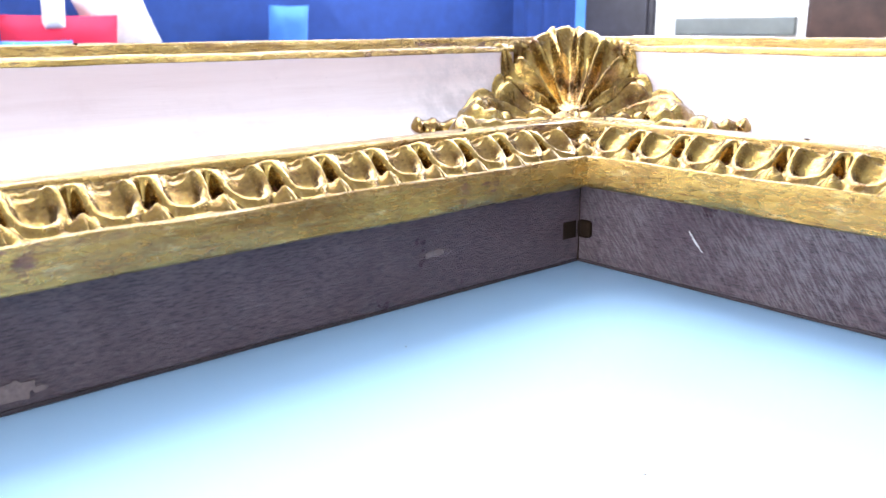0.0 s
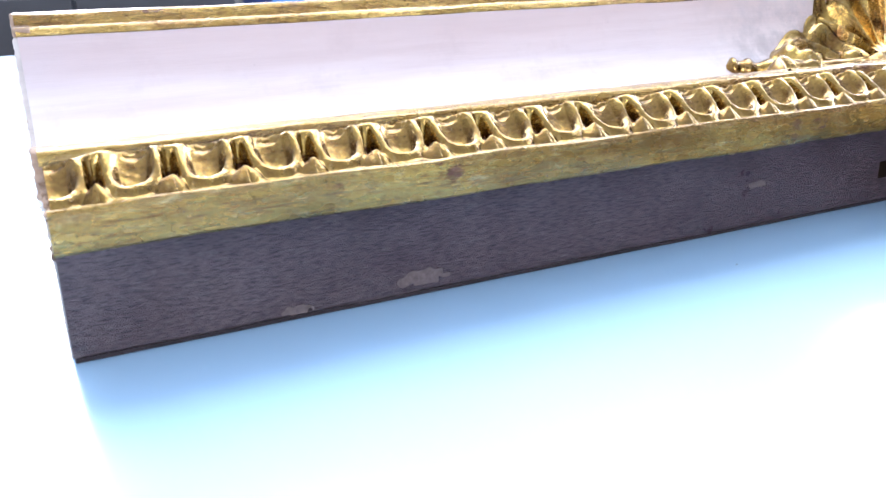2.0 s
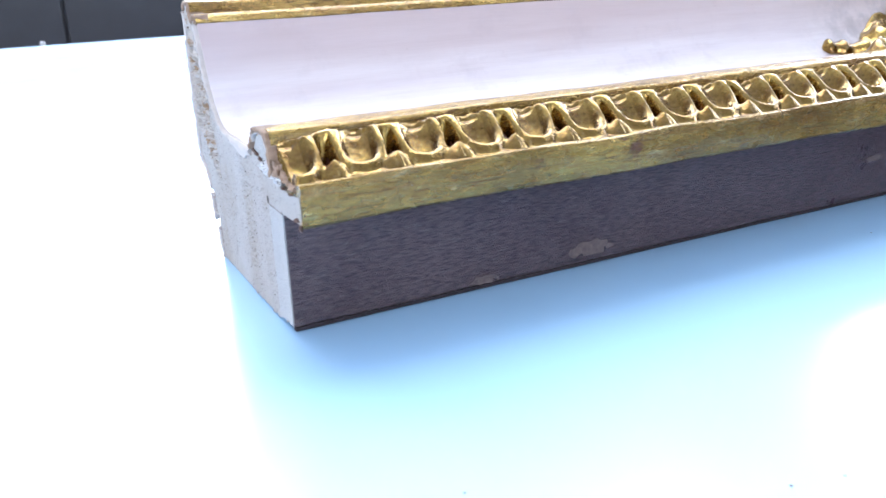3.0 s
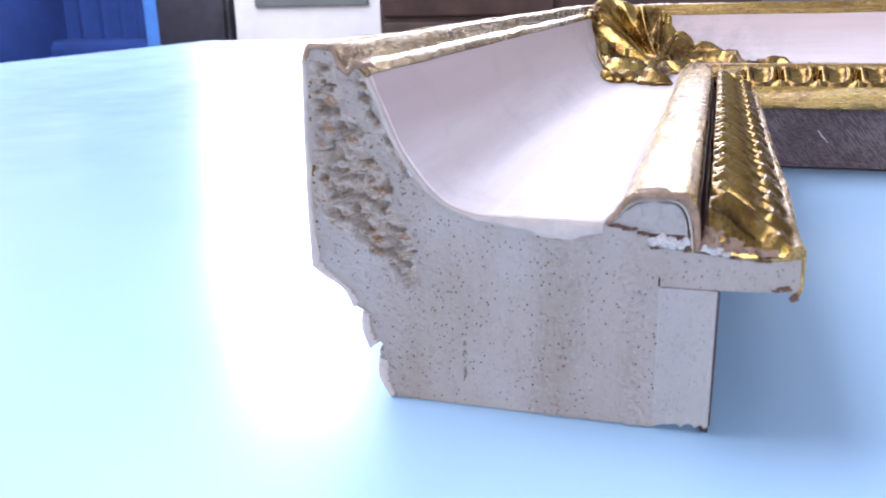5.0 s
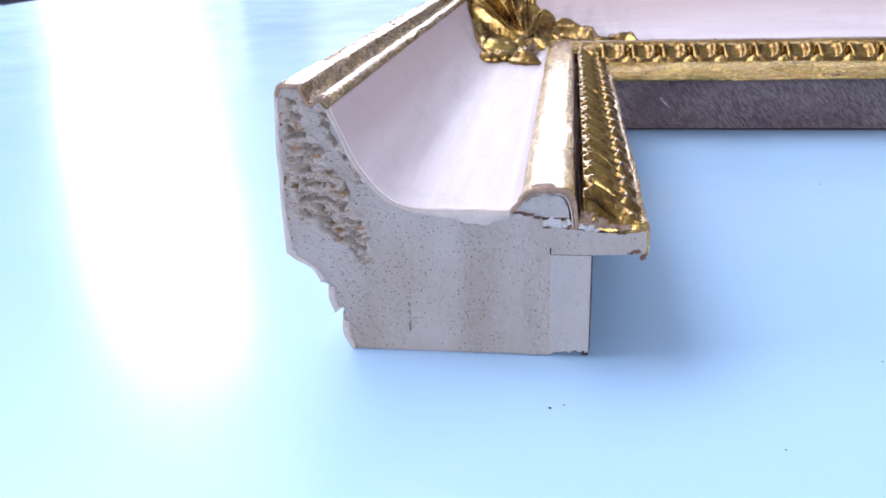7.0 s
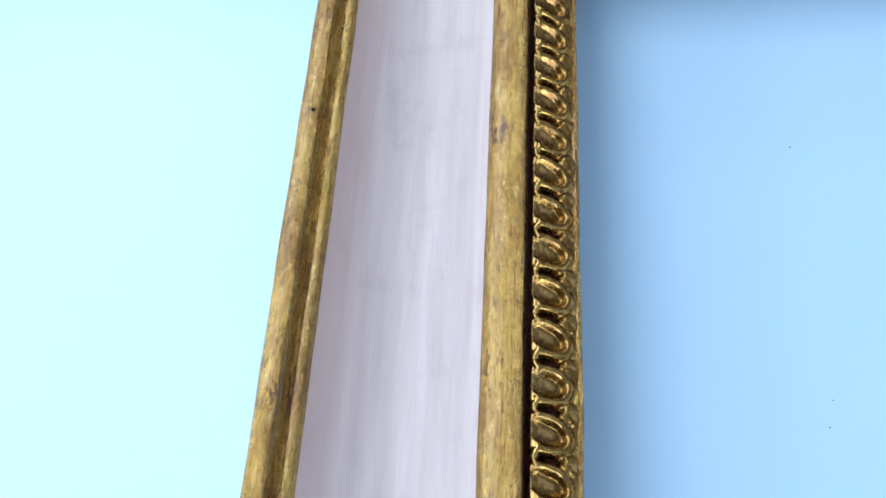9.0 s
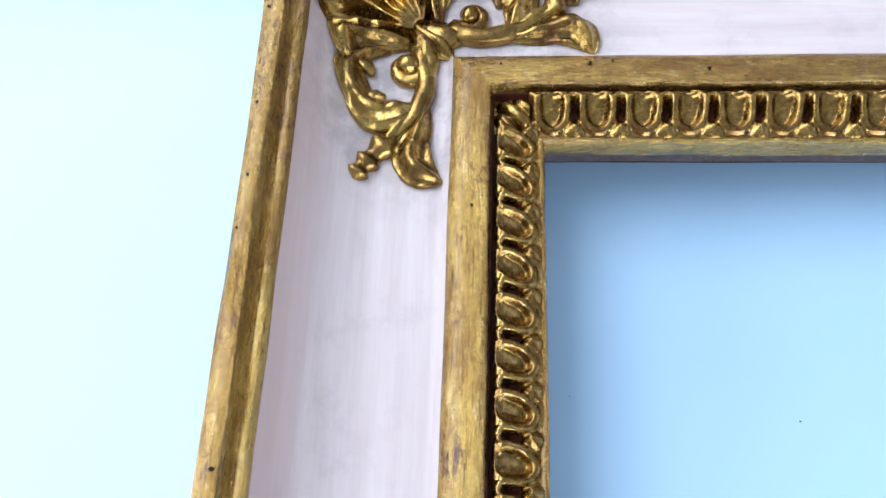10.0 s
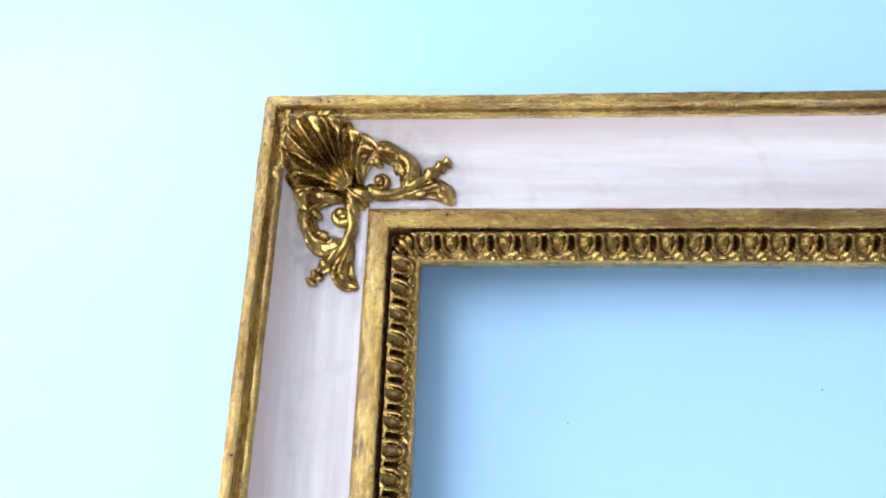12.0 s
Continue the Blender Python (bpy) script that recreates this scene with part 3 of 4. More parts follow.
part("shell", shell_mesh(), ornament, "fluted scallop shell", 60)
vine("hub_boss", [(-0.0540, 0.0540, 0.002), (-0.0490, 0.0490, 0.0050), (-0.0440, 0.0440, 0.0062), (-0.0400, 0.0400, 0.0060), (-0.0356, 0.0356, 0.0016)], ornament, False, flat=0.8, flute=0.6, ring=26)
for flip in (False, True):
    vine("hub_leaf", [(-0.0480, 0.0505, 0.0034), (-0.0440, 0.0472, 0.0060), (-0.0385, 0.0455, 0.0065), (-0.0325, 0.0466, 0.0041)], ornament, flip, n=24, flat=0.9, flute=0.4, seed=17)
for flip in (False, True):
    # C-scroll that rolls up into a knob
    # the roll on arm A is the larger
    roll, cx, cy = (1.25, -0.0312, 0.0520) if flip else (1.0, -0.0288, 0.0552)
    spiral = []
    for k in range(15):
        a, r = radians(165 + 25 * k), roll * 0.0080 * (1 - k / 22) ** 1.1
        spiral.append((cx + r * math.cos(a), cy + r * math.sin(a), roll * (0.0032 - 0.00008 * k)))
    vine("scroll_stem", [(0.0095, 0.0645, 0.0012), (0.0005, 0.0565, 0.0020), (-0.0105, 0.0482, 0.0038), (-0.0220, 0.0450, 0.0042), (-0.0325, 0.0466, 0.0040)] + spiral[2:], ornament, flip, n=90, flat=1.1)
    vine("scroll_knob", [(cx + roll * dx, cy + 0.0002, roll * r) for dx, r in ((-0.0040, 0.0012), (-0.0022, 0.0034), (0.0001, 0.0041), (0.0024, 0.0034), (0.0040, 0.0012))], ornament, flip, n=18, flat=1.35)
    # tall leaf beside the shell, and the leaf that bends round the open loop
    vine("acanthus_leaf", [(-0.0420, 0.0520, 0.0028), (-0.0432, 0.0600, 0.0048), (-0.0438, 0.0686, 0.0053), (-0.0410, 0.0750, 0.0059), (-0.0350, 0.0752, 0.0050), (-0.0300, 0.0735, 0.0022)], ornament, flip, flat=1.25, flute=0.45, seed=3, ring=26)
    vine("leaf_loop", [(-0.0396, 0.0600, 0.0018), (-0.0368, 0.0690, 0.0034), (-0.0290, 0.0738, 0.0044), (-0.0206, 0.0719, 0.0055), (-0.0130, 0.0678, 0.0068), (-0.0088, 0.0616, 0.0075), (-0.0098, 0.0540, 0.0060), (-0.0134, 0.0480, 0.0026)], ornament, flip, n=80, flat=1.0, flute=0.5, seed=5, lobes=4, ring=26)
    vine("leaf_lobe", [(-0.0330, 0.0706, 0.0020), (-0.0300, 0.0676, 0.0028), (-0.0268, 0.0660, 0.0010)], ornament, flip, n=20, flat=1.1, seed=8)
    vine("leaf_lobe", [(-0.0180, 0.0680, 0.0020), (-0.0172, 0.0635, 0.0032), (-0.0178, 0.0600, 0.0012)], ornament, flip, n=20, flat=1.1, seed=18)
    vine("leaf_spray", [(-0.0150, 0.0475, 0.0012), (-0.0070, 0.0515, 0.0034), (-0.0005, 0.0565, 0.0036), (0.0050, 0.0600, 0.0018)], ornament, flip, n=30, flat=1.1, flute=0.5, seed=9)
    # bud of three beads and the turned leaf below it
    vine("bud_stem", [(-0.0050, 0.0520, 0.0012), (0.0010, 0.0570, 0.0030), (0.0048, 0.0600, 0.0054), (0.0085, 0.0630, 0.0034), (0.0112, 0.0650, 0.0047), (0.0140, 0.0669, 0.0028), (0.0165, 0.0682, 0.0040), (0.0187, 0.0693, 0.0010)], ornament, flip, n=64, flat=1.0, seed=11)
    vine("turned_leaf", [(-0.0150, 0.0445, 0.0014), (-0.0060, 0.0464, 0.0044), (0.0040, 0.0488, 0.0064), (0.0114, 0.0484, 0.0078), (0.0158, 0.0446, 0.0062), (0.0182, 0.0402, 0.0034), (0.0190, 0.0372, 0.0008)], ornament, flip, n=60, flat=0.8, flute=0.6, seed=13, lobes=2, ring=26)


# lumps of gilded plaster where the shell meets the rim
crust = random.Random(44)
for flip in (False, True):
    for k in range(9):
        along, out, r = -0.0905 + 0.0052 * k + crust.uniform(-0.001, 0.001), crust.uniform(0.0862, 0.0905), crust.uniform(0.0018, 0.0034)
        x, y = (along, out) if not flip else (-out, -along)
        bm = bmesh.new()
        bmesh.ops.create_icosphere(bm, subdivisions=3, radius=1)
        for v in bm.verts:
            q = 0.9 + 0.5 * noise.noise(v.co * 1.5 + Vector((k * 3.1, flip, 0))) + 0.2 * noise.noise(v.co * 4.0 + Vector((k, 5.0, 0)))
            v.co = Vector((v.co.x * r * q * crust.uniform(0.98, 1.02) * (1 if flip else 1.7), v.co.y * r * q * (1.7 if flip else 1), v.co.z * r * 0.8 * q))
        me = bpy.data.meshes.new("plaster_lump")
        bm.to_mesh(me)
        bm.free()
        me.materials.append(GOLD)
        me.polygons.foreach_set("use_smooth", [True] * len(me.polygons))
        part("plaster_lump", me, ornament).location = (x, y, 0.0744)


# ---- the sawn end: rough grain with torn pits, an applied bead, broken gesso ----
def between(z, table):
    """Straight-line look-up in a short table of (height, value), highest first."""
    for (z1, a), (z0, b) in zip(table, table[1:]):
        if z >= z0:
            k = min(1.0, (z - z0) / (z1 - z0))
            return b + (a - b) * k
    return table[-1][1]


def nearest(p, ring):
    """Closest point on a closed outline, and whether p lies inside it."""
    best, spot, inside = 9.0, p, False
    for (ax, ay), (bx, by) in zip(ring, ring[1:] + ring[:1]):
        dx, dy = bx - ax, by - ay
        k = min(1.0, max(0.0, ((p[0] - ax) * dx + (p[1] - ay) * dy) / (dx * dx + dy * dy + 1e-15)))
        qx, qy = ax + k * dx, ay + k * dy
        d = (p[0] - qx) ** 2 + (p[1] - qy) ** 2
        if d < best:
            best, spot = d, (qx, qy)
        if (ay > p[1]) != (by > p[1]) and p[0] < ax + (p[1] - ay) * dx / (dy + 1e-15):
            inside = not inside
    return math.sqrt(best), spot, inside


def relief_face(name, ring, depth_of, cell, material, label, rough=None, back=0.0042, y=-LENGTH_A):
    """A plate with the outline ring (u, z) whose front is worked to depth_of(u, z); rough: a second material and where it shows."""
    us, zs = [p[0] for p in ring], [p[1] for p in ring]
    nu, nz = int((max(us) - min(us)) / cell) + 3, int((max(zs) - min(zs)) / cell) + 3
    u0, z0 = min(us) - cell, min(zs) - cell
    verts, faces, index, kind = [], [], {}, []
    for i in range(nu):
        for j in range(nz):
            u, z = u0 + i * cell, z0 + j * cell
            d, spot, inside = nearest((u, z), ring)
            if not inside:
                if d > 1.3 * cell:
                    continue
                u, z = spot
            index[i, j] = len(verts)
            verts.append((-u, y + depth_of(u, z), z))
            kind.append(int(bool(rough) and rough[1](u, z)))
    edges = collections.Counter()
    slots = []
    for i in range(nu - 1):
        for j in range(nz - 1):
            q = [index.get(k) for k in ((i, j), (i, j + 1), (i + 1, j + 1), (i + 1, j))]
            if None in q:
                continue
            faces.append(tuple(q))
            slots.append(int(sum(kind[k] for k in q) > 2))
            for a, b in zip(q, q[1:] + q[:1]):
                edges[a, b] += 1
    rear = {}
    for a, b in list(edges):
        if (b, a) not in edges:
            for k in (a, b):
                if k not in rear:
                    rear[k] = len(verts)
                    verts.append((verts[k][0], y + back, verts[k][2]))
            faces.append((b, a, rear[a], rear[b]))
            slots.append(0)
    me = bpy.data.meshes.new(name)
    me.from_pydata(verts, [], faces)
    me.materials.append(material)
    if rough:
        me.materials.append(rough[0])
    me.polygons.foreach_set("material_index", slots)
    me.polygons.foreach_set("use_smooth", [True] * len(faces))
    me.update()
    return part(name, me, frame_sample, label, 50)


OUTLINE = [(0.0263, 0.0004), (0.0263, 0.0316), (0.0262, 0.0398), (0.0290, 0.0418), (0.0312, 0.0427), (0.0372, 0.0437), (0.0393, 0.0428), (0.0465, 0.0424), (0.0520, 0.0427), (0.0575, 0.0431), (0.0640, 0.0433), (0.0680, 0.0443),
           (0.0712, 0.0460), (0.0760, 0.0506), (0.0785, 0.0538), (0.0807, 0.0571), (0.0838, 0.0641), (0.0856, 0.0686), (0.0872, 0.0722), (0.0890, 0.0742), (0.0902, 0.0734), (0.0912, 0.0726), (0.0922, 0.0732), (0.0932, 0.0756), (0.0944, 0.0780),
           (0.0988, 0.0782), (0.1002, 0.0764), (0.1010, 0.0600), (0.1014, 0.0450), (0.1012, 0.0308), (0.0990, 0.0284), (0.0950, 0.0260), (0.0936, 0.0238), (0.0923, 0.0216), (0.0899, 0.0205), (0.0902, 0.0180), (0.0897, 0.0148),
           (0.0885, 0.0126), (0.0871, 0.0131), (0.0868, 0.0090), (0.0867, 0.0036), (0.0846, 0.0002), (0.0600, 0.0002)]


def torn_at(u, z):
    """How far the grain is torn, 0 to 1: a slanting band down the outer side, a chain along the hollow, and odd nicks."""
    wild = 0.0028 * noise.noise((u * 170, 5.0, z * 170)) + 0.0012 * noise.noise((u * 480, 8.0, z * 480))
    inner = between(z, [(0.0775, 0.0940), (0.0640, 0.0910), (0.0500, 0.0838), (0.0400, 0.0785), (0.0290, 0.0762)])
    outer = between(z, [(0.0775, 0.1000), (0.0440, 0.1004), (0.0380, 0.0930), (0.0290, 0.0800)])
    band = min((u - inner + wild) / 0.0022, (outer - u + wild) / 0.0020, (0.0765 - z + wild) / 0.002, (z - 0.0285 + wild) / 0.003)
    by = between(z, [(0.0735, 0.0890), (0.0653, 0.0866), (0.0600, 0.0838), (0.0545, 0.0803), (0.0500, 0.0776)])
    chain = min((0.0015 - abs(u - by) + 0.9 * wild) / 0.0008, (z - 0.0515) / 0.002, (0.0745 - z) / 0.002)
    nick = (0.0018 - math.hypot(u - 0.0880, z - 0.0126) + 0.4 * wild) / 0.001
    return max(0.0, min(1.0, max(band, chain, nick)))


def torn_relief(u, z):
    """Depth into the sawn end: chalky lumps and ragged pits where torn, fine ripples elsewhere."""
    v = z - 0.22 * u + 0.0010 * noise.noise((u * 240, 9.0, z * 240))
    big = noise.noise((u * 215, 3.1, v * 500))
    mid = noise.noise((u * 760 + 4.0, 7.7, v * 1250))
    small = noise.noise((u * 1700, 6.0, v * 2300))
    pit = ease((big + 0.4 * mid - 0.02) / 0.28)
    rough = 0.0034 * pit - 0.0016 * max(0.0, -big - 0.5 * mid) + 0.0013 * mid + 0.0007 * small
    ripple = (0.00028 * noise.noise((u * 520, 4.0, v * 1500)) + 0.0006 * ease((noise.noise((u * 700, 2.0, v * 1500)) - 0.38) / 0.2)) * ease((u - 0.060) / 0.028)
    streak = noise.noise((u * 1000, 3.0, z * 1100)) * (0.0007 * math.exp(-(((u - 0.0465) / 0.006) ** 2)) + 0.0006 * math.exp(-(((u - 0.0310) / 0.003) ** 2)) + 0.0001)
    # a short row of open checks
    check = max(0.0014 * max(0.0, 1 - ((u - 0.0668) / 0.00036) ** 2 - ((z - q) / h) ** 2) for q, h in ((0.0082, 0.0015), (0.0128, 0.0007), (0.0150, 0.0006)))
    t = torn_at(u, z)
    return t * max(-0.0012, rough) + (1 - t) * (ripple + streak) + check


relief_face("sawn_end", OUTLINE, torn_relief, 0.00026, END, "sawn end grain with torn pits and open pores", (TORN, lambda u, z: torn_at(u, z) > 0.2))
LIP_BLOCK = [(0.0151, 0.0316), (0.0264, 0.0316), (0.0264, 0.0397), (0.0205, 0.0391), (0.0140, 0.0384), (0.0081, 0.0380), (0.0030, 0.0384), (0.0006, 0.0390), (0.0004, 0.0334), (0.0012, 0.0322), (0.0030, 0.0322)]
relief_face("lip_block", LIP_BLOCK, lambda u, z: 0.0001 * noise.noise((u * 900, 2.0, z * 900)), 0.0004, END, "smooth strip of wood glued on for the lip")
SIDE_BLOCK = [(0.0152, 0.0020), (0.0160, 0.0014), (0.0166, 0.0024), (0.0178, 0.0013), (0.0186, 0.0022), (0.0198, 0.0019), (0.0206, 0.0010), (0.0216, 0.0020), (0.0232, 0.0012), (0.0246, 0.0014), (0.0264, 0.0003), (0.0264, 0.0314), (0.0152, 0.0314)]
relief_face("side_block", SIDE_BLOCK, lambda u, z: 0.00012 * noise.noise((u * 700, 2.0, z * 900)), 0.0004, BLOCK, "smooth grey block beside the coarse grain")
part("crack", box_mesh("crack", (-0.02650, -LENGTH_A - 0.0002, 0.0317), (-0.02620, -LENGTH_A + 0.001, 0.0336), HOLE), frame_sample, "short dark crack")
part("glue_line", box_mesh("glue_line", (-0.0262, -LENGTH_A - 0.00005, 0.03142), (-0.0152, -LENGTH_A + 0.001, 0.03160), BOLE), frame_sample, "thin dark glue line")


def crust(name, outer, inner, material, label, front, seed, back=0.004):
    """A broken layer between two lines (u, z) on the sawn end, its front edge ragged."""
    a, b, n, rows = curve_through([(u, z, 0) for u, z in outer], 70), curve_through([(u, z, 0) for u, z in inner], 70), 70, 5
    verts, faces = [], []
    for i in range(n + 1):
        for j in range(rows + 1):
            k = j / rows
            p = a[i].lerp(b[i], k)
            if j == rows:
                p += (b[i] - a[i]) * 0.35 * noise.noise((i * 0.23, seed, 1.0))
            bulge = 0.0004 * math.sin(math.pi * k) + 0.0005 * noise.noise((p.x * 700, seed, p.y * 700))
            verts.append((-p.x, -LENGTH_A - front - (bulge if 0 < j < rows else 0.0), p.y))
    w = rows + 1
    for i in range(n):
        for j in range(rows):
            k = i * w + j
            faces.append((k, k + 1, k + w + 1, k + w))
    rim = [i * w for i in range(n + 1)] + [n * w + j for j in range(1, w)] + [i * w + rows for i in reversed(range(n))] + [j for j in reversed(range(1, rows))]
    m, base = len(rim), len(verts)
    verts += [(verts[k][0], -LENGTH_A + back, verts[k][2]) for k in rim]
    for q in range(m):
        faces.append((rim[q], rim[(q + 1) % m], base + (q + 1) % m, base + q))
    return part(name, mesh_of(verts, faces, name, material, True), frame_sample, label, 50)


crust("gesso_edge", [(u + 0.0003 * ease((u - 0.066) / 0.01), z - 0.0004) for u, z in reversed(HOLLOW)], [(u + 0.0012 * ease((u - 0.066) / 0.01), z - 0.0008 - 0.0008 * ease((0.074 - u) / 0.012) - 0.0024 * math.exp(-(((u - 0.047) / 0.008) ** 2))) for u, z in reversed(HOLLOW)], GESSO, "broken edge of pinkish gesso under the paint", 0.0006, 3.0)
crust("gesso_edge", [(0.1022, 0.0300), (0.1024, 0.0380), (0.1024, 0.0450), (0.1020, 0.0600), (0.1013, 0.0760)], [(0.1000, 0.0310), (0.1009, 0.0380), (0.1011, 0.0450), (0.1009, 0.0600), (0.1003, 0.0755)], GESSO, "broken edge of pinkish gesso on the outer side", 0.0004, 9.0)
crust("gesso_edge", [(0.1018, 0.0300), (0.0994, 0.0282), (0.0950, 0.0256), (0.0926, 0.0212)], [(0.1000, 0.0314), (0.0982, 0.0292), (0.0944, 0.0268), (0.0916, 0.0228)], GESSO, "broken edge of pinkish gesso under the back", 0.0003, 12.0)
crust("gesso_edge", [(0.0904, 0.0206), (0.0906, 0.0165), (0.0890, 0.0118)], [(0.0888, 0.0204), (0.0886, 0.0160), (0.0872, 0.0136)], GESSO, "loose flake of gesso", 0.0008, 15.0)
crust("gesso_edge", [(0.0870, 0.0100), (0.0871, 0.0050), (0.0846, 0.0001)], [(0.0850, 0.0092), (0.0850, 0.0050), (0.0836, 0.0010)], GESSO, "loose flake of gesso", 0.0005, 18.0)
crust("gilt_edge", RIM[4:], [(0.0999, 0.0762), (0.0996, 0.0772), (0.0988, 0.0778), (0.0954, 0.0777), (0.0946, 0.0774), (0.0941, 0.0766), (0.0935, 0.0750), (0.0924, 0.0732), (0.0912, 0.0726), (0.0902, 0.0731), (0.0896, 0.0738), (0.0889, 0.0741), (0.0880, 0.0740), (0.0872, 0.0736), (0.0868, 0.0728)], REDGROUND, "brown ground under the gilding", 0.0003, 21.0)

# the applied bead: gilt skin, brown ground, a pale line, a grey heart on broken plaster
crust("bead_skin", [(0.0374, 0.0441), (0.0352, 0.0470), (0.0336, 0.0491), (0.0318, 0.0503), (0.0290, 0.0508), (0.0258, 0.0509), (0.0228, 0.0507), (0.0212, 0.0500), (0.0200, 0.0478), (0.0192, 0.0440), (0.0189, 0.0395)],
      [(0.0362, 0.0440), (0.0342, 0.0466), (0.0329, 0.0482), (0.0314, 0.0491), (0.0290, 0.0495), (0.0258, 0.0496), (0.0234, 0.0493), (0.0222, 0.0485), (0.0212, 0.0466), (0.0205, 0.0436), (0.0200, 0.0396)], REDGROUND, "brown ground under the gilded bead", 0.0007, 31.0)
crust("bead_line", [(0.0346, 0.0462), (0.0330, 0.0481), (0.0314, 0.0490), (0.0290, 0.0494), (0.0258, 0.0495), (0.0235, 0.0492), (0.0223, 0.0484), (0.0213, 0.0466), (0.0206, 0.0436), (0.0201, 0.0398)],
      [(0.0342, 0.0461), (0.0327, 0.0478), (0.0312, 0.0486), (0.0289, 0.0490), (0.0259, 0.0491), (0.0238, 0.0488), (0.0227, 0.0480), (0.0218, 0.0464), (0.0211, 0.0436), (0.0206, 0.0400)], GESSO, "pale line of gesso inside the bead", 0.0004, 35.0)
relief_face("bead_heart", [(0.0360, 0.0441), (0.0312, 0.0430), (0.0290, 0.0424), (0.0214, 0.0424), (0.0218, 0.0452), (0.0230, 0.0476), (0.0246, 0.0486), (0.0290, 0.0487), (0.0316, 0.0480), (0.0340, 0.0462)],
            lambda u, z: 0.0002 + 0.0005 * noise.noise((u * 700, 1.0, z * 700)), 0.0003, BLOCK, "grey grainy heart of the applied bead")
relief_face("plaster_bed", [(0.0262, 0.0398), (0.0206, 0.0392), (0.0204, 0.0426), (0.0300, 0.0426), (0.0284, 0.0414)], lambda u, z: 0.0011 + 0.0008 * noise.noise((u * 600, 4.0, z * 600)), 0.0003, BOLE, "dark crumbling bed under the bead")


def chip(name, u, z, size, material, seed, parent=frame_sample, y=-LENGTH_A):
    """A broken flake on the sawn end."""
    bm = bmesh.new()
    bmesh.ops.create_icosphere(bm, subdivisions=3, radius=1)
    for v in bm.verts:
        k = 0.85 + 0.7 * noise.noise(v.co * 1.6 + Vector((seed, 0, 0))) + 0.3 * noise.noise(v.co * 3.3 + Vector((seed, 2, 0)))
        v.co = Vector((v.co.x * size[0] * k, v.co.y * size[1] * k, v.co.z * size[2] * k))
    me = bpy.data.meshes.new(name)
    bm.to_mesh(me)
    bm.free()
    me.materials.append(material)
    ob = part(name, me, parent)
    ob.location = (-u, y, z)
    return ob


# white plaster squeezed out below the bead and along the carved course
for k, (u, z, sx, sz) in enumerate([(0.0278, 0.0410, 0.0011, 0.0009), (0.0262, 0.0412, 0.0013, 0.0013), (0.0246, 0.0408, 0.0013, 0.0012), (0.0230, 0.0404, 0.0012, 0.0010), (0.0218, 0.0412, 0.0008, 0.0010),
                                    (0.0178, 0.0402, 0.0012, 0.0009), (0.0160, 0.0397, 0.0014, 0.0007), (0.0142, 0.0391, 0.0012, 0.0005)]):
    chip("plaster_chip", u, z, (sx, 0.0012, sz), CHALK, k * 3.7)
for k, (u, z, sx, sz) in enumerate([(0.0352, 0.0437, 0.0020, 0.0004), (0.0325, 0.0431, 0.0016, 0.0005), (0.0300, 0.0424, 0.0010, 0.0005), (0.0274, 0.0396, 0.0014, 0.0003), (0.0214, 0.0398, 0.0006, 0.0008),
                                    (0.0125, 0.0385, 0.0014, 0.0003), (0.0072, 0.0381, 0.0016, 0.0003), (0.0030, 0.0330, 0.0013, 0.0006), (0.0013, 0.0314, 0.0008, 0.0010), (0.0046, 0.0324, 0.0010, 0.0003)]):
    chip("dark_chip", u, z, (sx, 0.0005, sz), BOLE, k * 3.7 + 20.3)
# ground broken away where the carved course was cut through
for k, (u, y, z, size) in enumerate([(0.0168, 0.0010, 0.0420, (0.0022, 0.0018, 0.0028)), (0.0135, 0.0012, 0.0408, (0.0024, 0.0016, 0.0018)), (0.0104, 0.0012, 0.0400, (0.0022, 0.0014, 0.0012)), (0.0064, 0.0010, 0.0396, (0.0024, 0.0012, 0.0010))]):
    chip("broken_ground", u, z, size, REDGROUND, k * 5.1 + 60.0, y=-LENGTH_A + y)

# ---- the rabbet's inner corner: a square notch and a plug ----
part("notch", box_mesh("notch", (-0.0153, 0.0058, 0.0097), (-0.0145, 0.0128, 0.0160), HOLE, 0.0002), frame_sample, "square dark notch")
part("plug", box_mesh("plug", (-0.0144, 0.0138, 0.0100), (-0.0086, 0.0152, 0.0163), HOLE, 0.0018), frame_sample, "dark wooden plug")
part("mitre_gap", box_mesh("mitre_gap", (-0.0151, 0.0144, 0.0010), (-0.0145, 0.0150, 0.0300), HOLE, 0.0002), frame_sample, "dark mitre joint")


def worm_hole(x, y, z, r):
    bm = bmesh.new()
    bmesh.ops.create_cone(bm, cap_ends=True, segments=12, radius1=r, radius2=r * 0.8, depth=0.0012)
    for v in bm.verts:
        v.co.x *= 1 + 0.3 * noise.noise((x * 900, v.co.y * 900, 1.0))
    me = bpy.data.meshes.new("worm_hole")
    bm.to_mesh(me)
    bm.free()
    me.materials.append(HOLE)
    part("worm_hole", me, frame_sample).location = (x, y, z - 0.0004)


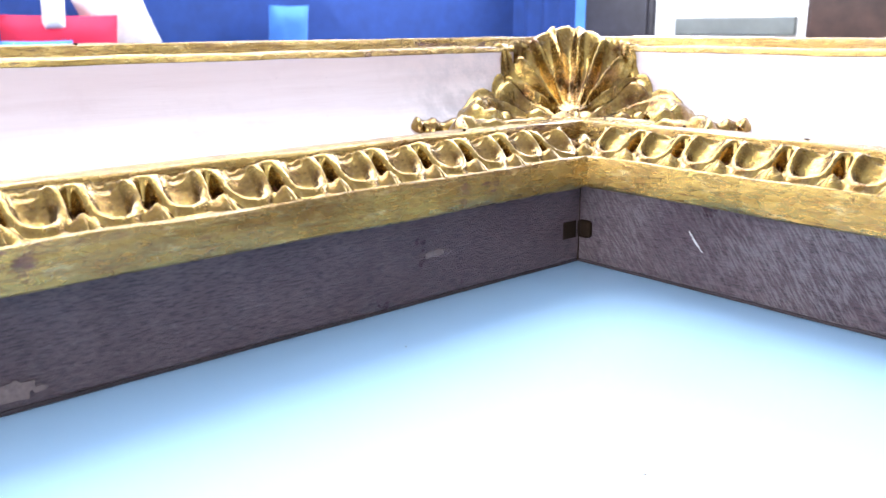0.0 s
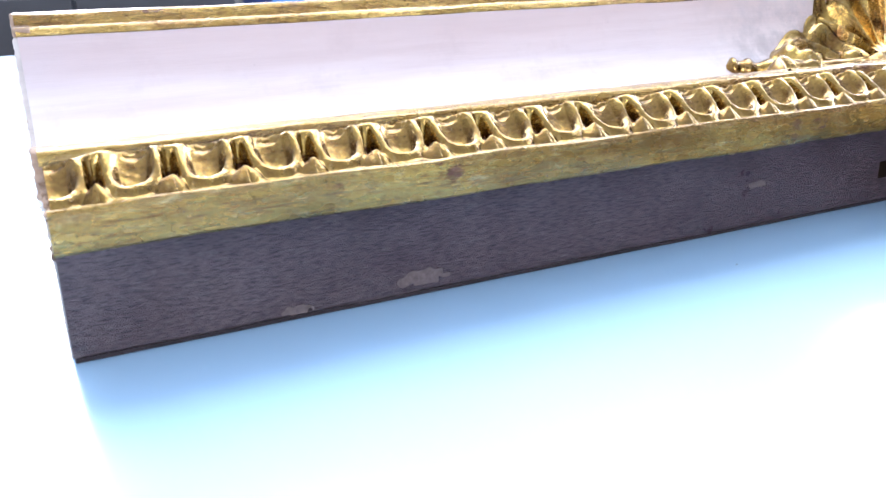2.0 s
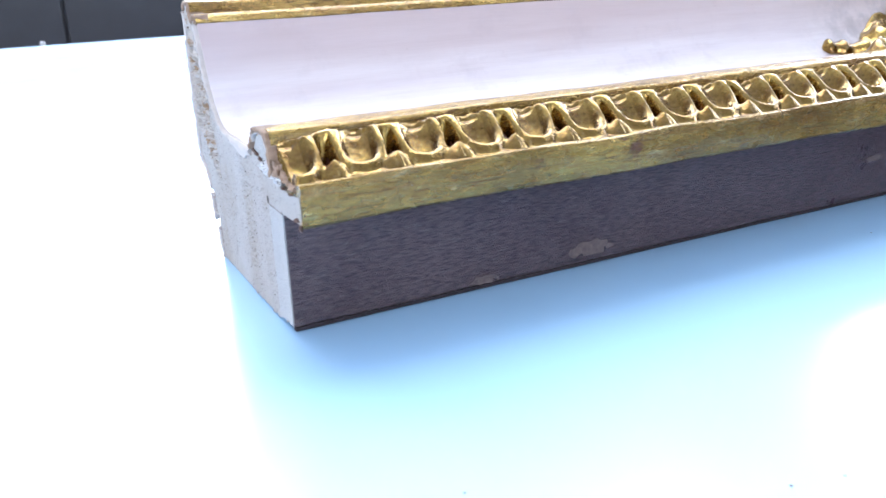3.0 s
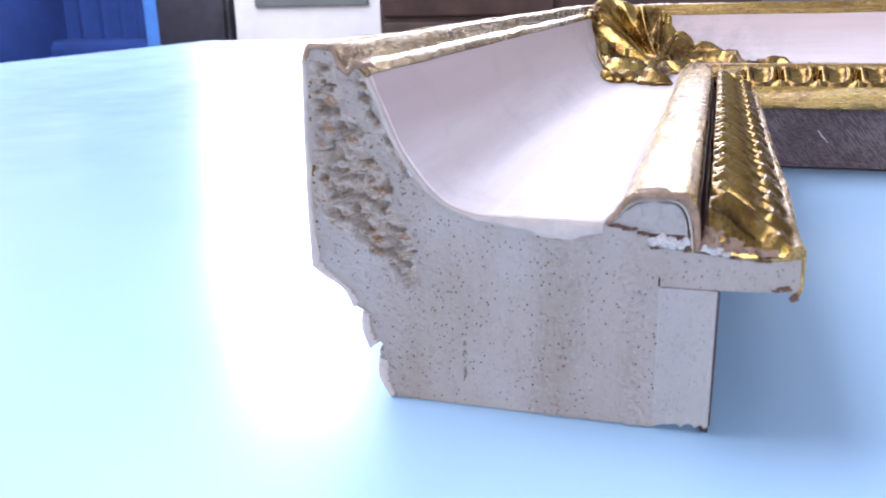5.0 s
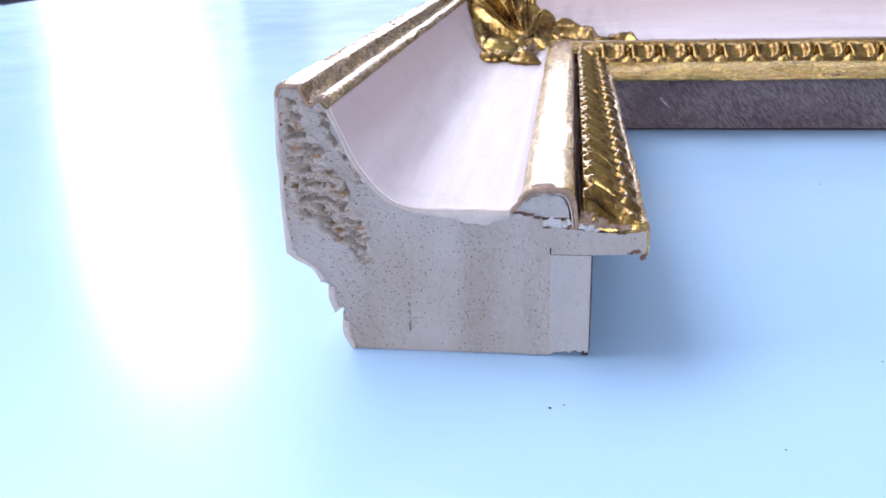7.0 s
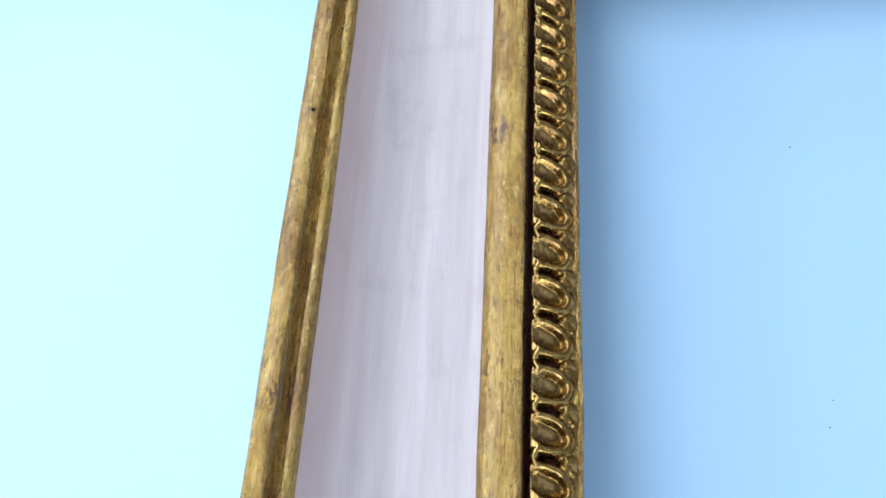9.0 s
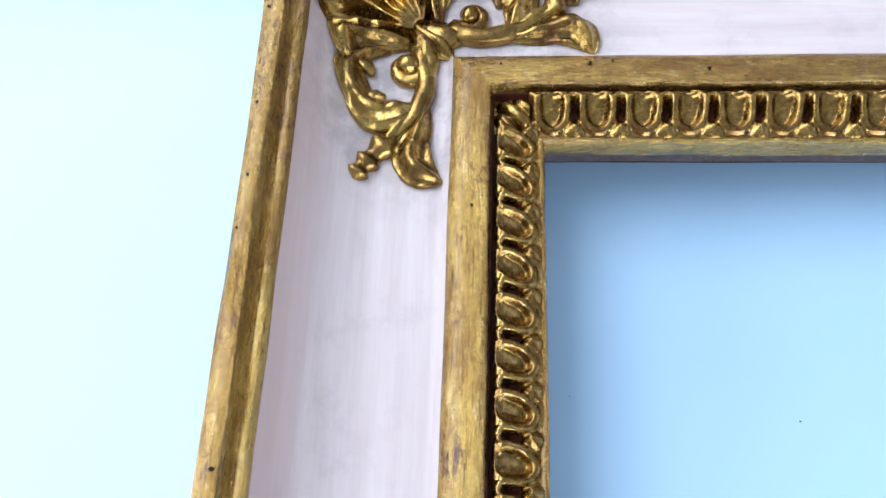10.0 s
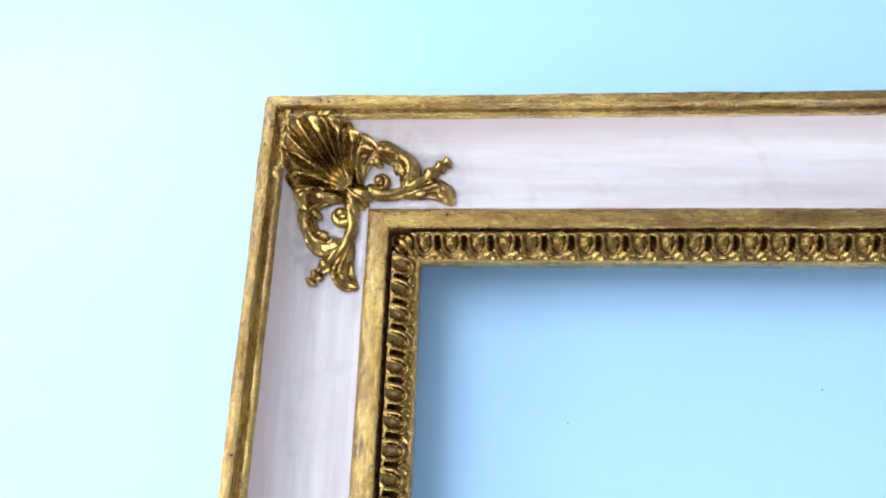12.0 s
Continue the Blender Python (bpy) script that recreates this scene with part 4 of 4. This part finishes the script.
for x, y, r in [(-0.0653, 0.0979, 0.0008), (-0.0598, 0.0963, 0.0008), (-0.0438, 0.0973, 0.0009), (-0.0796, 0.0956, 0.0005), (-0.0963, 0.0935, 0.0006), (-0.0958, 0.0782, 0.0007), (-0.0986, 0.0657, 0.0007),
                (-0.0992, 0.0337, 0.0007), (-0.0984, -0.0067, 0.0007), (-0.0980, -0.0348, 0.0006), (-0.0960, -0.1285, 0.0008), (-0.0990, -0.0539, 0.0005), (0.0109, 0.0956, 0.0004), (0.0702, 0.0956, 0.0008), (0.2122, 0.0970, 0.0006)]:
    worm_hole(x, y, 0.0791, r)
for x, y, r in [(0.0170, 0.0290, 0.0007), (0.0607, 0.0262, 0.0009), (0.0255, 0.0297, 0.0005), (-0.0164, 0.0290, 0.0006), (-0.0263, -0.0310, 0.0006)]:
    worm_hole(x, y, 0.0510, r)


def smear(name, label, arm, s, z, length, height, material, seed, face=0.0146, slope=0.0):
    """A rubbed patch of pale paint, thin and ragged, on the rabbet side."""
    nx, nz, verts, faces, index = 44, 14, [], [], {}
    for i in range(nx + 1):
        for j in range(nz + 1):
            a, b = 2 * i / nx - 1, 2 * j / nz - 1
            keep = a * a + b * b + 0.9 * noise.noise((a * 4 + seed, b * 1.6, seed)) < 0.75
            if keep:
                index[i, j] = len(verts)
                verts.append(on_arm(arm, face - 0.0001, s + a * length / 2, z + b * height / 2 + slope * a * length / 2 + 0.0006 * noise.noise((a * 3, seed, 0.0))))
    for i in range(nx):
        for j in range(nz):
            q = [(i, j), (i + 1, j), (i + 1, j + 1), (i, j + 1)]
            if all(k in index for k in q):
                faces.append(tuple(index[k] for k in q))
    if faces:
        part(name, mesh_of(verts, faces, name, material), frame_sample, label)


RUBBED = plain("rubbed_pale_paint", (0.155, 0.112, 0.108), 0.8, 0, 0.35, 700)
smear("paint_smear", "rubbed pale paint", "A", 0.1785, 0.0056, 0.0200, 0.0062, RUBBED, 1.0)
smear("paint_smear", "rubbed pale paint", "A", 0.2150, 0.0030, 0.0120, 0.0030, RUBBED, 2.0)
smear("scrape", "pale scrape", "A", 0.0540, 0.0156, 0.0130, 0.0030, RUBBED, 4.0)
SCRAPED = plain("scraped_bare_wood", (0.52, 0.49, 0.49), 0.6, 0, 0.3, 900)
for along, up, length, height, seed in ((0.0318, 0.0186, 0.0026, 0.0013, 5.0), (0.0334, 0.0165, 0.0034, 0.0016, 6.0), (0.0352, 0.0146, 0.0024, 0.0010, 8.0)):
    smear("scrape", "thin bright scrape", "B", along, up, length, height, SCRAPED, seed, slope=-0.9)

# ---- table ----
table = empty("table", "wide table with a glossy pale blue laminate top", "table")
part("tabletop", box_mesh("tabletop", (-1.08, -1.30, -0.03), (1.10, 1.22, 0.0), TABLE, 0.004), table)
for x in (-1.0, 1.02):
    for y in (-1.22, 1.14):
        part("leg", box_mesh("leg", (x - 0.03, y - 0.03, -0.75), (x + 0.03, y + 0.03, -0.03), TRIM, 0.004), table)

specks = random.Random(21)


def speck(x, y, size):
    bm = bmesh.new()
    bmesh.ops.create_icosphere(bm, subdivisions=1, radius=1)
    for v in bm.verts:
        v.co = Vector((v.co.x * size * specks.uniform(0.7, 1.6), v.co.y * size * specks.uniform(0.6, 1.3), v.co.z * size * 0.3))
    me = bpy.data.meshes.new("crumb")
    bm.to_mesh(me)
    bm.free()
    me.materials.append(BOLE)
    ob = tagged(new("crumb", me), "tiny dark crumb lying on the table", "crumb", "crumbs on the table")
    ob.location = (x, y, size * 0.25)


speck(-0.0254, -0.2989, 0.00039)
speck(0.0102, -0.0855, 0.00022)
speck(-0.0218, -0.2972, 0.00028)
speck(0.2537, -0.0695, 0.00066)
speck(0.0933, -0.2168, 0.00033)
speck(0.0937, -0.0931, 0.00039)
speck(-0.1879, -0.2946, 0.00033)
speck(0.0661, -0.2663, 0.00028)
speck(0.0958, -0.2063, 0.00028)
speck(0.0301, -0.3124, 0.00028)

# ---- room ----
X0, X1, Y0, Y1, Z0, Z1 = -3.2, 2.6, -2.6, 3.0, -0.75, 2.1
T = 0.2


def structure(name, lo, hi, material, label, bevel=0.0):
    return tagged(new(name, box_mesh(name, lo, hi, material, bevel)), label, "", "", "structure")


structure("floor", (X0 - T, Y0 - T, Z0 - T), (X1 + T, Y1 + T, Z0), FLOORWOOD, "brown wooden floor")


def ceiling_mesh(x0, x1, y0, y1):
    """A slab with an unseen opening through it, added for overhead light."""
    verts, faces = [], []
    for lo, hi in (((X0 - T, Y0 - T), (X1 + T, y0)), ((X0 - T, y1), (X1 + T, Y1 + T)), ((X0 - T, y0), (x0, y1)), ((x1, y0), (X1 + T, y1))):
        b = len(verts)
        verts += [(x, y, z) for z in (Z1, Z1 + T) for y in (lo[1], hi[1]) for x in (lo[0], hi[0])]
        faces += [tuple(b + k for k in f) for f in ((0, 1, 3, 2), (4, 6, 7, 5), (0, 4, 5, 1), (2, 3, 7, 6), (0, 2, 6, 4), (1, 5, 7, 3))]
    return mesh_of(verts, faces, "ceiling", CEILING)


tagged(new("ceiling", ceiling_mesh(-2.27, -0.53, -0.39, 1.95)), "pale grey ceiling with an added, unseen roof opening", "", "", "structure")


def wall_with_window(name, axis, at, side, a0, a1, w0, w1, s0, s1, second=None):
    """A wall in pieces round its window openings; axis: the one along which it runs."""
    verts, faces = [], []

    def block(lo, hi):
        b = len(verts)
        for z in (lo[1], hi[1]):
            for d in (at, at + side * T):
                for a in (lo[0], hi[0]):
                    verts.append((a, d, z) if axis == "x" else (d, a, z))
        for f in ((0, 1, 3, 2), (4, 6, 7, 5), (0, 4, 5, 1), (2, 3, 7, 6), (0, 2, 6, 4), (1, 5, 7, 3)):
            faces.append(tuple(b + k for k in f))

    block((a0, Z0), (w0, Z1))
    if second:
        v0, v1, r0, r1 = second
        block((w1, Z0), (v0, Z1))
        block((v1, Z0), (a1, Z1))
        block((v0, Z0), (v1, r0))
        block((v0, r1), (v1, Z1))
    else:
        block((w1, Z0), (a1, Z1))
    block((w0, Z0), (w1, s0))
    block((w0, s1), (w1, Z1))
    return tagged(new(name, mesh_of(verts, faces, name, PLASTER)), "grey plaster wall with a window opening", "", "", "structure")


wall_with_window("wall_north", "x", Y1, 1, X0 - T, X1 + T, -2.27, -1.61, 0.34, 1.92, (-1.10, 0.06, 0.50, 1.66))
# the south and east openings are unseen, added to hold the fill lamps
wall_with_window("wall_south", "x", Y0, -1, X0 - T, X1 + T, -0.12, 1.96, 0.06, 1.04)
wall_with_window("wall_east", "y", X1, 1, Y0, Y1, -0.72, 0.92, 0.11, 1.09)
wall_with_window("wall_west", "y", X0, -1, Y0, Y1, -1.18, 0.56, 0.82, 1.98)


def window(name, axis, at, w0, w1, s0, s1, label):
    """A painted window frame with a glazing bar each way and a sill."""
    root = new(name)

    tagged(root, label, "", "", "structure")
    b = 0.05

    def bar(n, a0, z0, a1, z1, d0=0.06, d1=0.12):
        lo, hi = ((a0, at + d0, z0), (a1, at + d1, z1)) if axis == "x" else ((at - d1, a0, z0), (at - d0, a1, z1))
        part(n, box_mesh(n, lo, hi, TRIM, 0.004), root)

    bar("jamb", w0, s0, w0 + b, s1)
    bar("jamb", w1 - b, s0, w1, s1)
    bar("head", w0 + b, s1 - b, w1 - b, s1)
    bar("bottom_rail", w0 + b, s0, w1 - b, s0 + b)
    m = (w0 + w1) / 2
    bar("glazing_bar", m - 0.015, s0 + b, m + 0.015, s1 - b, 0.075, 0.105)
    bar("sill", w0 - 0.04, s0 - 0.03, w1 + 0.04, s0, -0.06, 0.10)


window("window_1", "x", Y1, -2.27, -1.61, 0.34, 1.92, "tall white painted window letting in daylight")
window("window_2", "y", X0, -1.18, 0.56, 0.82, 1.98, "white painted window letting in daylight")

window("window_3", "x", Y1, -1.10, 0.06, 0.50, 1.66, "wide white painted window letting in daylight")

# ---- sofa, cushions, furniture beyond the table ----
sofa = empty("sofa", "navy blue upholstered sofa standing against the wall", "sofa")
part("base", box_mesh("base", (-3.15, 0.50, -0.66), (-2.35, 2.97, -0.40), NAVY, 0.03), sofa)
part("seat_cushion", box_mesh("seat_cushion", (-2.95, 0.68, -0.40), (-2.33, 1.62, -0.24), NAVY, 0.05), sofa)
part("seat_cushion", box_mesh("seat_cushion", (-2.95, 1.64, -0.40), (-2.33, 2.77, -0.24), NAVY, 0.05), sofa)
part("backrest", box_mesh("backrest", (-3.17, 0.50, -0.40), (-2.90, 2.97, 0.30), NAVY, 0.06), sofa)
part("armrest", box_mesh("armrest", (-3.15, 0.46, -0.66), (-2.35, 0.66, -0.08), NAVY, 0.05), sofa)
part("armrest", box_mesh("armrest", (-3.15, 2.79, -0.66), (-2.35, 2.98, -0.08), NAVY, 0.05), sofa)
for x, y in ((-3.08, 0.56), (-2.42, 0.56), (-3.08, 2.88), (-2.42, 2.88)):
    part("foot", box_mesh("foot", (x - 0.03, y - 0.03, -0.75), (x + 0.03, y + 0.03, -0.66), DARKWOOD, 0.005), sofa)


def cushion(label, material, where, size):
    ob = tagged(new("cushion", cushion_mesh("cushion", size, material)), label, "cushion", "cushions on the sofa")
    ob.matrix_world = where


cushion("small light blue cushion leaning on the sofa back", SKYBLUE, pose(-2.80, 1.56, 0.02, 12, 0, 78), (0.16, 0.10, 0.30))
cushion("red square cushion leaning on the sofa", RED, pose(-2.78, 0.70, -0.02, 12, 0, 84), (0.36, 0.12, 0.30))
cushion("cream cushion leaning beside the red one", CREAM, pose(-2.84, 0.92, 0.10, 14, -24, 82), (0.22, 0.10, 0.30))
cushion("small white cushion resting on the red one", TRIM, pose(-2.72, 0.67, 0.13, 14, 0, 86), (0.07, 0.06, 0.10))
cushion("light blue cushion lying low on the sofa arm", SKYBLUE, pose(-2.55, 0.56, -0.02, 6, 0, 84), (0.20, 0.10, 0.14))

cabinet = empty("side_cabinet", "dark grey painted metal side cabinet against the wall", "cabinet")
part("body", box_mesh("body", (-3.18, -1.10, -0.75), (-2.70, 0.38, 0.08), GREY, 0.01), cabinet)
for k in range(3):
    y = -1.08 + 0.487 * k
    door = part("door", box_mesh("door", (-2.70, y, -0.70), (-2.68, y + 0.475, 0.05), GREY, 0.004), cabinet)
    part("handle", box_mesh("handle", (-2.68, y + 0.40, -0.25), (-2.66, y + 0.415, -0.10), STEEL, 0.003), door, "steel bar handle")

sideboard = empty("sideboard", "low white lacquered sideboard with an open slot below the window", "sideboard")
part("body", box_mesh("body", (-1.80, 2.55, -0.70), (-1.18, 2.98, 0.30), TRIM, 0.012), sideboard)
part("slot", box_mesh("slot", (-1.70, 2.535, 0.05), (-1.24, 2.553, 0.11), SLOTGREY, 0.004), sideboard, "grey recessed slot")
part("plinth", box_mesh("plinth", (-1.77, 2.60, -0.75), (-1.21, 2.95, -0.70), BLACKISH), sideboard)

chest = empty("chest_of_drawers", "low dark brown wooden chest of drawers under the window", "chest of drawers")
part("carcass", box_mesh("carcass", (-1.16, 2.45, -0.70), (0.10, 2.97, 0.36), DARKWOOD, 0.008), chest)
for k in range(3):
    for x in (-1.14, -0.52):
        drawer = part("drawer", box_mesh("drawer", (x, 2.43, -0.66 + 0.335 * k), (x + 0.60, 2.45, -0.345 + 0.335 * k), DARKWOOD, 0.006), chest)
        part("knob", box_mesh("knob", (x + 0.285, 2.405, -0.515 + 0.335 * k), (x + 0.315, 2.43, -0.485 + 0.335 * k), STEEL, 0.01), drawer, "steel knob")
part("plinth", box_mesh("plinth", (-1.14, 2.47, -0.75), (0.08, 2.95, -0.70), DARKWOOD), chest)

speaker = empty("loudspeaker", "black plastic loudspeaker standing on the floor", "loudspeaker")
part("case", box_mesh("case", (-2.20, 2.62, -0.75), (-1.86, 2.92, 0.32), BLACKISH, 0.012), speaker)
part("grille", box_mesh("grille", (-2.18, 2.605, -0.60), (-1.88, 2.62, 0.28), BLACKISH, 0.006), speaker)
bin_thing = empty("waste_bin", "light blue plastic waste bin beside the sofa", "waste bin")
part("bucket", box_mesh("bucket", (-2.31, 2.68, -0.75), (-2.22, 2.90, 0.24), SKYBLUE, 0.02), bin_thing)
part("rim", box_mesh("rim", (-2.315, 2.675, 0.22), (-2.215, 2.905, 0.25), SKYBLUE, 0.01), bin_thing)


def curtain_mesh(name, x0, x1, y, z0, z1, material):
    """A hanging cloth in soft folds."""
    n, verts, faces = 60, [], []
    for k, z in enumerate((z0, z0 * 0.6 + z1 * 0.4, z1)):
        for i in range(n + 1):
            f = i / n
            fold = 0.03 * math.sin(f * 38 + 0.6 * math.sin(f * 9)) * (1.0 - 0.25 * k)
            verts.append((x0 + (x1 - x0) * f, y + fold, z))
    for k in range(2):
        for i in range(n):
            a = k * (n + 1) + i
            faces.append((a, a + 1, a + n + 2, a + n + 1))
    m = len(verts)
    verts += [(x, y + 0.004, z) for x, y, z in verts]
    faces += [tuple(m + q for q in f) for f in faces]
    return mesh_of(verts, faces, name, material, True)


curtain = empty("curtain", "navy blue curtain hanging in folds beside the window", "curtain")
part("cloth", curtain_mesh("cloth", -2.98, -2.36, 2.93, -0.72, 1.95, NAVY), curtain)
part("rod", box_mesh("rod", (-3.05, 2.92, 1.95), (-2.30, 2.945, 1.975), STEEL, 0.008), curtain, "steel curtain rod")
